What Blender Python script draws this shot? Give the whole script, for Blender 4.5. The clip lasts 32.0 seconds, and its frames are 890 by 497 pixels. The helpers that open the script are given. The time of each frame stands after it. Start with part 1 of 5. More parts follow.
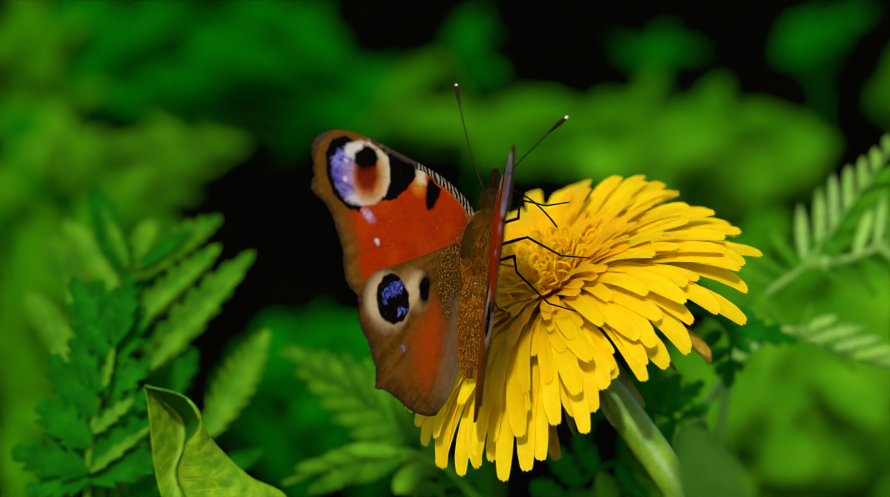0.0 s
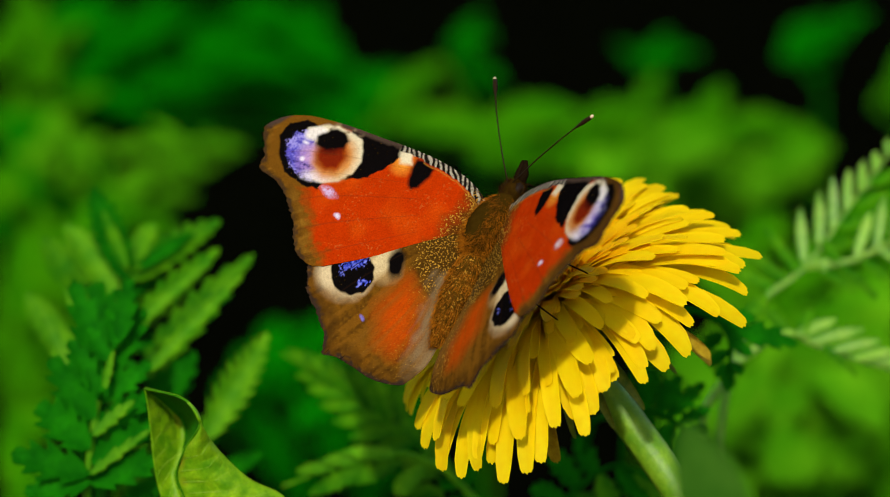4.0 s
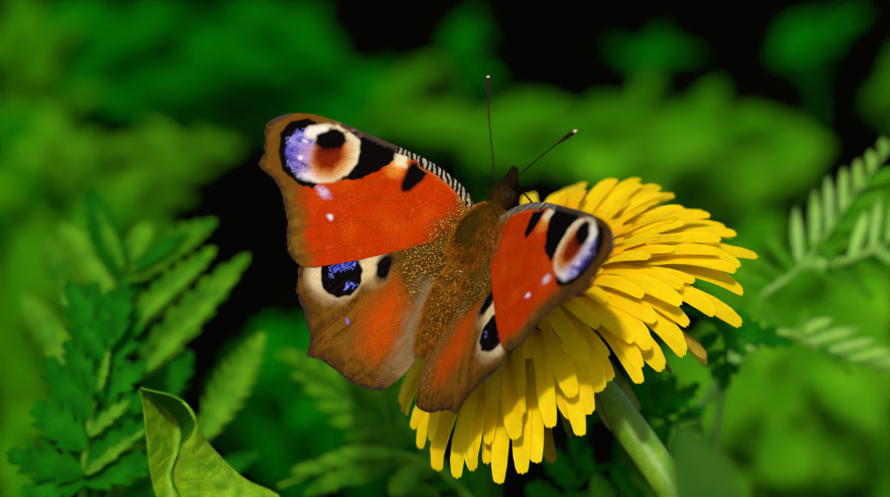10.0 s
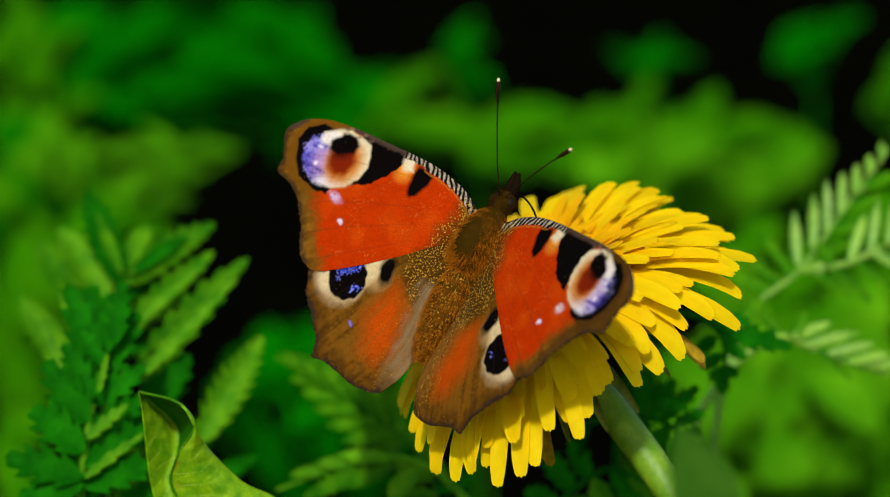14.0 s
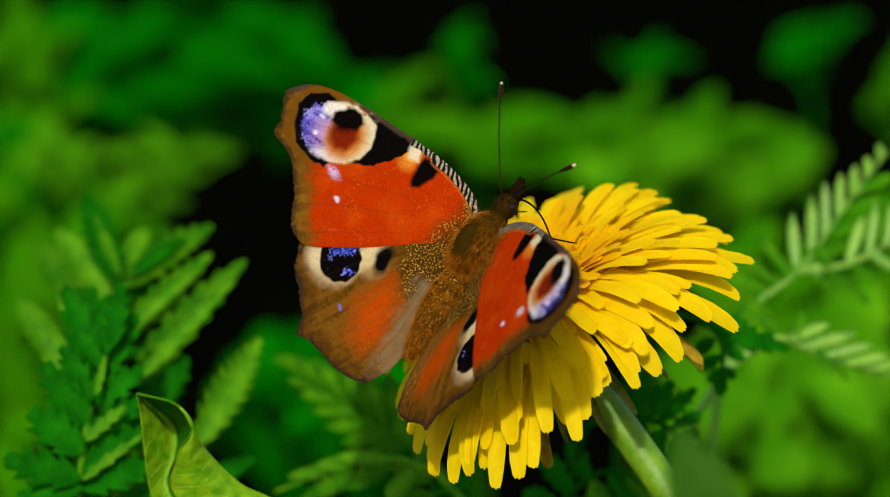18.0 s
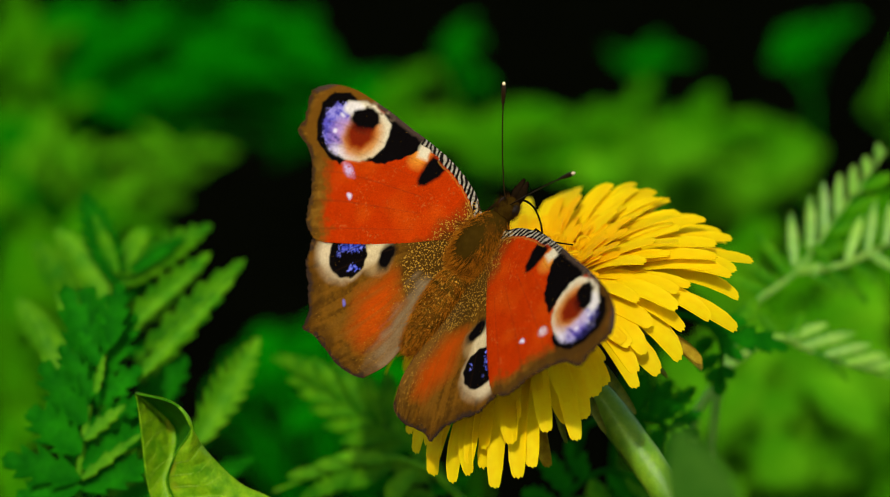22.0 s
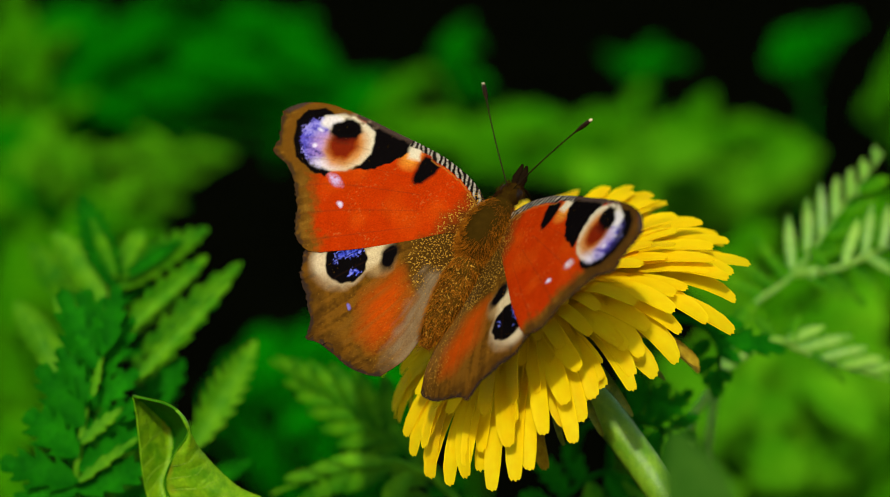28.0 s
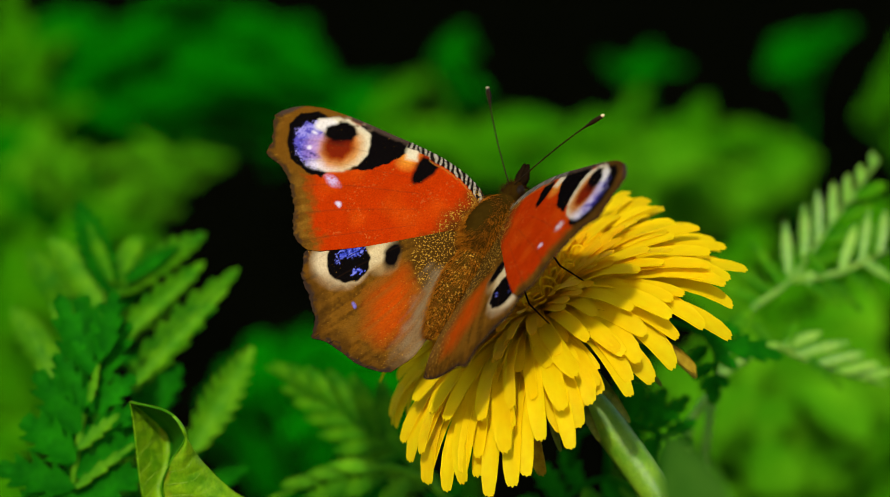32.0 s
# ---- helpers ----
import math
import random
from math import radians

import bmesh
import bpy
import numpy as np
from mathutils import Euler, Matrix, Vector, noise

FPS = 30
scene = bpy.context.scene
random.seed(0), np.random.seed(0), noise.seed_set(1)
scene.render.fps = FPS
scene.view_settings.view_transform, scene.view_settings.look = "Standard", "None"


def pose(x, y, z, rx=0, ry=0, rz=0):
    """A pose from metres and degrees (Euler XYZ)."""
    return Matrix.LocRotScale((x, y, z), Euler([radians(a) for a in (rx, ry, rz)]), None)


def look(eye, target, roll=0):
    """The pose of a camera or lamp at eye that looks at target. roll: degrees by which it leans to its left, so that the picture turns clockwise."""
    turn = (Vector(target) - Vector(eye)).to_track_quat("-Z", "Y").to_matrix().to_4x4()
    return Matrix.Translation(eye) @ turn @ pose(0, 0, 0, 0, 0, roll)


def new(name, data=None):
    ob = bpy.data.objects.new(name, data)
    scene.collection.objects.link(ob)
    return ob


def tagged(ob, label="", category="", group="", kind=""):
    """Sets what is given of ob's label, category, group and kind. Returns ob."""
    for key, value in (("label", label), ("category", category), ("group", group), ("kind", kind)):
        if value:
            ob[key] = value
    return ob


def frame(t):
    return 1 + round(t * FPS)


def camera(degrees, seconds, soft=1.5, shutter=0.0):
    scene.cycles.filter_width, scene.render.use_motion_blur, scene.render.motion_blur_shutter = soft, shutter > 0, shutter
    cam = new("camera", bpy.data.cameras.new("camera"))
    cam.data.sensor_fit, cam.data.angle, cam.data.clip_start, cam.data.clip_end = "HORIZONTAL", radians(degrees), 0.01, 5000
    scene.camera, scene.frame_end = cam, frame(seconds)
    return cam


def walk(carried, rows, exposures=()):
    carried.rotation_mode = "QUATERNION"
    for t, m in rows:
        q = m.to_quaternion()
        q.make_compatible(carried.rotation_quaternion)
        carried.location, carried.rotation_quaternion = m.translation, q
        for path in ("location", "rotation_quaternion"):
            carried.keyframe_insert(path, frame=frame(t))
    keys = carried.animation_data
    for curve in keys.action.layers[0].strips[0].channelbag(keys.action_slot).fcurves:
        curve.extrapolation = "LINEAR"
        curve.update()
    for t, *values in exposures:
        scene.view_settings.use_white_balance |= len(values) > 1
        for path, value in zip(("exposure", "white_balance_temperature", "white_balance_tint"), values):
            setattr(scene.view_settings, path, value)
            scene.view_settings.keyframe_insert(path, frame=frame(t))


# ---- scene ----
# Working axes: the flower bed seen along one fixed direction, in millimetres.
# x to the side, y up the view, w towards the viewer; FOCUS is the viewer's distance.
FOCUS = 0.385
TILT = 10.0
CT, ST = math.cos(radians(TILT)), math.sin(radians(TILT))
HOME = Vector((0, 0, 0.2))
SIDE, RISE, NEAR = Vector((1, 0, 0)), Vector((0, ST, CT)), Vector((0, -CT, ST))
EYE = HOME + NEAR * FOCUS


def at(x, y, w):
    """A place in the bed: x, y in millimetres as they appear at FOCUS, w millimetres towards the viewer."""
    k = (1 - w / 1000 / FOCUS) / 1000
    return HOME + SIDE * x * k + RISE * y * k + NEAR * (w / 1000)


def way(x, y, w):
    """A unit direction from components along the working axes."""
    return (SIDE * x + RISE * y + NEAR * w).normalized()


def aim(x, y):
    """The viewer's pose with its axis through x, y millimetres."""
    return look(EYE, HOME + SIDE * x / 1000 + RISE * y / 1000)


cam = camera(17.0, 32.0, soft=0.5)
cam.data.dof.use_dof = True
cam.data.dof.focus_distance = FOCUS - 0.014
cam.data.dof.aperture_fstop = 15.0
PAN = [
    (0, -0.558, -0.338), (0.2, -0.475, -0.310), (0.5, -0.367, -0.253), (1, -0.424, -0.251), (1.5, -0.477, -0.281), (2, -0.450, -0.253),
    (2.5, -0.508, -0.222), (3, -0.563, -0.193), (3.5, -0.558, -0.110), (5.5, -0.455, 0.117), (6, -0.251, 0.084), (6.5, -0.138, 0.028),
    (7, -0.083, -0.028), (7.5, -0.028, -0.083), (8, -0.000, -0.110), (8.5, 0.028, -0.110), (9, 0.055, -0.110), (9.5, 0.028, -0.083),
    (10, 0.028, -0.028), (10.5, 0.055, 0.029), (11, 0.028, 0.088), (11.5, -0.000, 0.145), (12, -0.000, 0.200), (12.5, -0.028, 0.255),
    (13, -0.026, 0.310), (13.5, 0.086, 0.365), (14, 0.196, 0.420), (14.5, 0.228, 0.448), (16.5, 0.228, 0.455), (17, 0.338, 0.538),
    (17.5, 0.422, 0.593), (18, 0.453, 0.648), (18.5, 0.453, 0.703), (19, 0.422, 0.787), (19.5, 0.338, 0.873), (20, 0.283, 0.873),
    (20.5, 0.310, 0.787), (21, 0.393, 0.675), (21.5, 0.505, 0.593), (22, 0.591, 0.565), (22.5, 0.705, 0.593), (23, 0.873, 0.675),
    (23.5, 1.013, 0.758), (24, 1.068, 0.842), (24.5, 1.068, 0.956), (25, 1.040, 1.013), (25.5, 0.903, 1.013), (27.5, 1.013, 0.903),
    (28, 0.958, 0.930), (28.5, 1.013, 1.013), (29, 1.150, 1.123), (29.5, 1.233, 1.235), (30, 1.205, 1.321), (30.5, 1.178, 1.378),
    (31, 1.150, 1.460), (31.5, 1.178, 1.572), (32, 1.343, 1.688),
]
walk(cam, [(t, aim(x, y)) for t, x, y in PAN])

# ---- light ----
SUN = way(-0.10, 0.43, 0.89)
world = bpy.data.worlds.new("sky")
scene.world = world
world.use_nodes = True
nt = world.node_tree
sky = nt.nodes.new("ShaderNodeTexSky")
sky.sky_type = 'NISHITA'
sky.sun_disc = False
sky.sun_elevation = math.asin(SUN.z)
sky.sun_rotation = math.atan2(SUN.x, SUN.y)
nt.links.new(sky.outputs[0], nt.nodes["Background"].inputs[0])
nt.nodes["Background"].inputs[1].default_value = 0.18
sun_data = bpy.data.lights.new("sun", 'SUN')
sun_data.energy, sun_data.angle, sun_data.color = 3.35, radians(2.0), (1.0, 0.94, 0.80)
sun = new("sun", sun_data)
sun.matrix_world = look(SUN * 5, (0, 0, 0))
scene.view_settings.exposure = 0.02


# ---- materials ----
def mat(name, rough=0.6, spec=0.3):
    m = bpy.data.materials.new(name)
    m.use_nodes = True
    b = m.node_tree.nodes["Principled BSDF"]
    b.inputs["Roughness"].default_value = rough
    b.inputs["Specular IOR Level"].default_value = spec
    return m, m.node_tree, b


def ramp(tree, stops):
    n = tree.nodes.new("ShaderNodeValToRGB")
    while len(n.color_ramp.elements) < len(stops):
        n.color_ramp.elements.new(0.5)
    for e, (p, c) in zip(n.color_ramp.elements, stops):
        e.position, e.color = p, (*c, 1)
    return n


def noisy(tree, scale, detail=4, rough=0.55, stretch=(1, 1, 1), source="Object"):
    tc = tree.nodes.new("ShaderNodeTexCoord")
    mp = tree.nodes.new("ShaderNodeMapping")
    mp.inputs["Scale"].default_value = stretch
    n = tree.nodes.new("ShaderNodeTexNoise")
    n.inputs["Scale"].default_value, n.inputs["Detail"].default_value = scale, detail
    n.inputs["Roughness"].default_value = rough
    tree.links.new(tc.outputs[source], mp.inputs[0])
    tree.links.new(mp.outputs[0], n.inputs["Vector"])
    return n


def mixed(tree, fac, a, b, mode='MIX'):
    n = tree.nodes.new("ShaderNodeMix")
    n.data_type, n.blend_type = 'RGBA', mode
    for sock, v in ((n.inputs[0], fac), (n.inputs[6], a), (n.inputs[7], b)):
        if isinstance(v, (int, float)):
            sock.default_value = v
        elif isinstance(v, tuple):
            sock.default_value = (*v, 1)
        else:
            tree.links.new(v, sock)
    return n.outputs[2]


def bumped(tree, bsdf, height, strength, dist):
    n = tree.nodes.new("ShaderNodeBump")
    n.inputs["Strength"].default_value, n.inputs["Distance"].default_value = strength, dist
    tree.links.new(height, n.inputs["Height"])
    tree.links.new(n.outputs[0], bsdf.inputs["Normal"])


def leafy(name, dark, light, through_light=0.3, rough=0.5, spec=0.35, scale=300):
    """Leaf tissue: mottled green, thin enough to let light through."""
    m, t, b = mat(name, rough, spec)
    n1, n2 = noisy(t, scale), noisy(t, scale * 6, 3)
    info = t.nodes.new("ShaderNodeObjectInfo")
    c = ramp(t, [(0.3, dark), (0.7, light)])
    t.links.new(n1.outputs[0], c.inputs[0])
    c2 = mixed(t, n2.outputs[0], (0.6, 0.65, 0.55), (1.25, 1.2, 1.2))
    c3 = mixed(t, 1.0, c.outputs[0], c2, 'MULTIPLY')
    vary = ramp(t, [(0.0, (0.75, 0.8, 0.7)), (1.0, (1.2, 1.12, 1.1))])
    t.links.new(info.outputs["Random"], vary.inputs[0])
    c4 = mixed(t, 1.0, c3, vary.outputs[0], 'MULTIPLY')
    t.links.new(c4, b.inputs["Base Color"])
    bumped(t, b, n2.outputs[0], 0.35, 0.0003)
    tr = t.nodes.new("ShaderNodeBsdfTranslucent")
    t.links.new(c4, tr.inputs[0])
    mx = t.nodes.new("ShaderNodeMixShader")
    mx.inputs[0].default_value = through_light
    t.links.new(b.outputs[0], mx.inputs[1])
    t.links.new(tr.outputs[0], mx.inputs[2])
    t.links.new(mx.outputs[0], t.nodes["Material Output"].inputs[0])
    return m


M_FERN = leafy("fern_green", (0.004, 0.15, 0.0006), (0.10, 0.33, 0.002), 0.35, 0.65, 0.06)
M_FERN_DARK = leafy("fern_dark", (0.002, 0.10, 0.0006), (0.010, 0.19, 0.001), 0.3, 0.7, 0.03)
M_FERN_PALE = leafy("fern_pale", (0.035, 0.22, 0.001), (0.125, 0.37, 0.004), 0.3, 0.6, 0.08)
# Lit copy of the fern green: sunlight on the leaflets is put into the colour.
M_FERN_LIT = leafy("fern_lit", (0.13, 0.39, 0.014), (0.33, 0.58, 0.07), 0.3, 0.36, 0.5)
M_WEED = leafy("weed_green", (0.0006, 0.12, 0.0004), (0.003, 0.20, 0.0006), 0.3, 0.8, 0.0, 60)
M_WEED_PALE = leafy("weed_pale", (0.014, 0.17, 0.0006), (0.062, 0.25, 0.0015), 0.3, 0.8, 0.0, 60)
# Brighter copy of the weed green: sun on some plants is put into its colour.
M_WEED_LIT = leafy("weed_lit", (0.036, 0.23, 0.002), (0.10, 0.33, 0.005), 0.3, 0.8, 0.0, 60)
M_LEAF = leafy("broad_leaf", (0.09, 0.30, 0.002), (0.26, 0.50, 0.006), 0.3, 0.45, 0.2, 500)


def add_veins(m, scale, strength):
    """A net of fine raised veins on a leaf material."""
    t = m.node_tree
    b = t.nodes["Principled BSDF"]
    tc = t.nodes.new("ShaderNodeTexCoord")
    v = t.nodes.new("ShaderNodeTexVoronoi")
    v.feature = 'DISTANCE_TO_EDGE'
    v.inputs["Scale"].default_value = scale
    t.links.new(tc.outputs["Object"], v.inputs["Vector"])
    c = ramp(t, [(0.0, (1.16, 1.10, 1.1)), (0.10, (0.96, 0.97, 0.95))])
    t.links.new(v.outputs["Distance"], c.inputs[0])
    old = b.inputs["Base Color"].links[0].from_socket
    t.links.new(mixed(t, 1.0, old, c.outputs[0], 'MULTIPLY'), b.inputs["Base Color"])
    bumped(t, b, v.outputs["Distance"], strength, 0.0006)


def add_spots(m, scale, colour):
    """Sparse brownish blemishes on a leaf material."""
    t = m.node_tree
    b = t.nodes["Principled BSDF"]
    c = ramp(t, [(0.70, (0, 0, 0)), (0.76, (0.8, 0.8, 0.8))])
    t.links.new(noisy(t, scale, 1, 0.3).outputs[0], c.inputs[0])
    old = b.inputs["Base Color"].links[0].from_socket
    t.links.new(mixed(t, c.outputs[0], old, colour), b.inputs["Base Color"])


# Darker green for the inside of the roll: its shade is put into the colour.
M_LEAF_SHADE = leafy("leaf_fold_shade", (0.004, 0.10, 0.001), (0.02, 0.19, 0.002), 0.15, 0.5, 0.1, 500)
M_VEIN = leafy("leaf_vein", (0.20, 0.42, 0.02), (0.34, 0.56, 0.05), 0.2, 0.5, 0.15, 500)
add_veins(M_LEAF, 480, 0.5)
add_spots(M_LEAF, 190, (0.30, 0.27, 0.01))
M_STEM = leafy("stem_green", (0.12, 0.30, 0.008), (0.26, 0.46, 0.02), 0.15, 0.38, 0.35, 500)
M_GRASS = leafy("grass_green", (0.02, 0.09, 0.004), (0.045, 0.14, 0.010), 0.2, 0.7, 0.03, 300)
M_WITHER = leafy("bract_brown", (0.34, 0.20, 0.006), (0.58, 0.42, 0.02), 0.3, 0.6, 0.1, 900)
M_BRACT = leafy("bract_green", (0.04, 0.11, 0.003), (0.17, 0.20, 0.015), 0.15, 0.5, 0.15, 900)


def petal(name, deep, light):
    """Floret tissue: thin, smooth yellow that glows where light comes through, faintly streaked along its length."""
    m, t, b = mat(name, 0.6, 0.1)
    n = noisy(t, 900, 3, 0.5, (0.15, 1, 1))
    info = t.nodes.new("ShaderNodeObjectInfo")
    c = ramp(t, [(0.25, deep), (0.75, light)])
    t.links.new(n.outputs[0], c.inputs[0])
    vary = ramp(t, [(0.0, (0.96, 0.92, 0.8)), (1.0, (1.0, 1.0, 1.0))])
    t.links.new(info.outputs["Random"], vary.inputs[0])
    c2 = mixed(t, 1.0, c.outputs[0], vary.outputs[0], 'MULTIPLY')
    t.links.new(c2, b.inputs["Base Color"])
    bumped(t, b, n.outputs[0], 0.15, 0.0002)
    tr = t.nodes.new("ShaderNodeBsdfTranslucent")
    t.links.new(c2, tr.inputs[0])
    mx = t.nodes.new("ShaderNodeMixShader")
    mx.inputs[0].default_value = 0.6
    t.links.new(b.outputs[0], mx.inputs[1])
    t.links.new(tr.outputs[0], mx.inputs[2])
    t.links.new(mx.outputs[0], t.nodes["Material Output"].inputs[0])
    return m


M_PETAL = petal("petal_yellow", (0.95, 0.74, 0.001), (0.98, 0.84, 0.003))
M_PETAL_IN = petal("petal_gold", (0.96, 0.63, 0.001), (0.98, 0.75, 0.002))


def soil():
    m, t, b = mat("soil", 1.0, 0.0)
    n1, n2 = noisy(t, 18, 8), noisy(t, 160, 6)
    # Near-black base: deep shade between the plants is put into the soil's colour.
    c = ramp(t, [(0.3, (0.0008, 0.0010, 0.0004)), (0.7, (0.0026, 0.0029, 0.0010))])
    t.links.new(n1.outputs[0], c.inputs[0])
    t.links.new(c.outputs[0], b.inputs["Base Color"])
    bumped(t, b, n2.outputs[0], 0.8, 0.01)
    return m


M_SOIL = soil()


# ---- mesh helpers ----
def mesh_from(name, verts, faces, material, smooth=True):
    me = bpy.data.meshes.new(name)
    me.from_pydata([tuple(v) for v in verts], [], faces)
    if material:
        me.materials.append(material)
    if smooth:
        me.polygons.foreach_set("use_smooth", [True] * len(me.polygons))
    me.update()
    return me


def child(name, me, parent, m=None, label=""):
    """One mesh object as a part of a thing."""
    ob = new(name, me)
    ob.parent = parent
    if m is not None:
        ob.matrix_basis = m
    if label:
        ob["label"] = label
    return ob


def thing(name, place, label, category, group="", kind=""):
    ob = new(name)
    ob.empty_display_size = 0.01
    ob.location = place
    return tagged(ob, label, category, group, kind)


def grid_faces(nu, nv, off=0, flip=False):
    fs = []
    for i in range(nu - 1):
        for j in range(nv - 1):
            q = [off + i * nv + j, off + i * nv + j + 1, off + (i + 1) * nv + j + 1, off + (i + 1) * nv + j]
            fs.append(tuple(reversed(q)) if flip else tuple(q))
    return fs


def slab(rows, thick):
    """A thin solid sheet from rows of points, thick below."""
    nu, nv = len(rows), len(rows[0])
    p = np.array(rows, float)
    du = np.gradient(p, axis=0)
    dv = np.gradient(p, axis=1)
    nrm = np.cross(du, dv)
    nrm /= np.linalg.norm(nrm, axis=2, keepdims=True) + 1e-12
    q = p - nrm * thick
    n = nu * nv
    faces = grid_faces(nu, nv, 0, True) + grid_faces(nu, nv, n)
    ring = [i * nv for i in range(nu)] + [(nu - 1) * nv + j for j in range(1, nv)] \
        + [i * nv + nv - 1 for i in range(nu - 2, -1, -1)] + [j for j in range(nv - 2, 0, -1)]
    p, q = p.reshape(-1, 3), q.reshape(-1, 3)
    verts = np.concatenate([p, q, p[ring], q[ring]])
    k = len(ring)
    for i in range(k):
        j = (i + 1) % k
        faces.append((2 * n + i, 2 * n + j, 2 * n + k + j, 2 * n + k + i))
    return verts, faces


def tube(points, radii, sides=8):
    """Verts and faces of a round tapering tube along points, closed at both ends."""
    pts = [Vector(p) for p in points]
    verts, faces = [], []
    side = None
    for i, p in enumerate(pts):
        d = (pts[min(i + 1, len(pts) - 1)] - pts[max(i - 1, 0)]).normalized()
        if side is None:
            side = d.orthogonal().normalized()
        side = (side - d * side.dot(d)).normalized()
        up = d.cross(side)
        for k in range(sides):
            a = 2 * math.pi * k / sides
            verts.append(p + (side * math.cos(a) + up * math.sin(a)) * radii[i])
    for i in range(len(pts) - 1):
        for k in range(sides):
            k2 = (k + 1) % sides
            faces.append((i * sides + k, i * sides + k2, (i + 1) * sides + k2, (i + 1) * sides + k))
    faces.append(tuple(reversed(range(sides))))
    faces.append(tuple(range((len(pts) - 1) * sides, len(pts) * sides)))
    return verts, faces


def bezier(p0, p1, p2, p3, n):
    out = []
    for i in range(n):
        t = i / (n - 1)
        out.append(Vector(p0) * (1 - t) ** 3 + Vector(p1) * 3 * t * (1 - t) ** 2 + Vector(p2) * 3 * t * t * (1 - t) + Vector(p3) * t ** 3)
    return out


def frame_of(place, along, face):
    """A matrix whose x runs along, whose z is near face."""
    x = Vector(along).normalized()
    z = Vector(face)
    z = (z - x * z.dot(x)).normalized()
    y = z.cross(x)
    return Matrix.Translation(place) @ Matrix((x, y, z)).transposed().to_4x4()


# ---- ground ----
def build_ground():
    n = 121
    xs = np.sign(np.linspace(-1, 1, n)) * np.abs(np.linspace(-1, 1, n)) ** 4 * 300
    verts = []
    for x in xs:
        for y in xs:
            near = math.exp(-(x * x + y * y) / 4)
            h = (noise.noise(Vector((x * 9, y * 9, 0))) * 0.012 + noise.noise(Vector((x * 40, y * 40, 3))) * 0.004) * near
            verts.append((x, y, h - 0.012))
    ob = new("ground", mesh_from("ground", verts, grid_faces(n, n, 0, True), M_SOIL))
    tagged(ob, "soil under the meadow plants, coloured near black for deep shade", "ground", kind="structure")


build_ground()


# ---- dandelion ----
def strap(length, width, e0, e1, twist, teeth, seed, sway=0.0, taper=0.34):
    """A ray floret: a channelled strap that leaves at elevation e0, bends to e1 and ends in small teeth. x outward, z up."""
    rnd = random.Random(seed)
    nu, nv = 12, 7
    rows, x, z = [], 0.0, 0.0
    for i in range(nu):
        s = i / (nu - 1)
        e = radians(e0 + (e1 - e0) * s ** 1.3)
        if i:
            x += math.cos(e) * length / (nu - 1)
            z += math.sin(e) * length / (nu - 1)
        w = width * (0.58 + 0.42 * min(1, s * 1.7) ** 0.9) * (1 - taper * (max(0, s - 0.78) / 0.22) ** 2.4)
        row = []
        for j in range(nv):
            c = 2 * j / (nv - 1) - 1
            lift = width * (0.20 * (1 - s * 0.9)) * c * c - width * 0.018 * math.cos(c * 9.4) * (s > 0.15)
            tw = twist * s
            yy, zz = c * w / 2, lift
            row.append((x - math.sin(e) * zz * math.cos(tw), yy * math.cos(tw) - zz * math.sin(tw) + sway * length * s * s,
                        z + math.cos(e) * zz * math.cos(tw) + yy * math.sin(tw)))
        rows.append(row)
    v, f = slab(rows, 0.00009)
    for j in range(nv):
        c = 2 * j / (nv - 1) - 1
        cut = teeth * (0.5 if j % 2 else -0.5) * (0.7 + 0.6 * rnd.random()) - 0.17 * width * c * c
        for k in ((nu - 1) * nv + j, nu * nv + (nu - 1) * nv + j):
            same = np.linalg.norm(v[2 * nu * nv:] - v[k], axis=1) < 1e-9
            v[2 * nu * nv:][same] += np.array((math.cos(e), 0, math.sin(e))) * cut
            v[k] += np.array((math.cos(e), 0, math.sin(e))) * cut
    return v, f


FLOWER = at(14.0, -7.5, -3)
AXIS = way(-0.435, 0.787, 0.44)


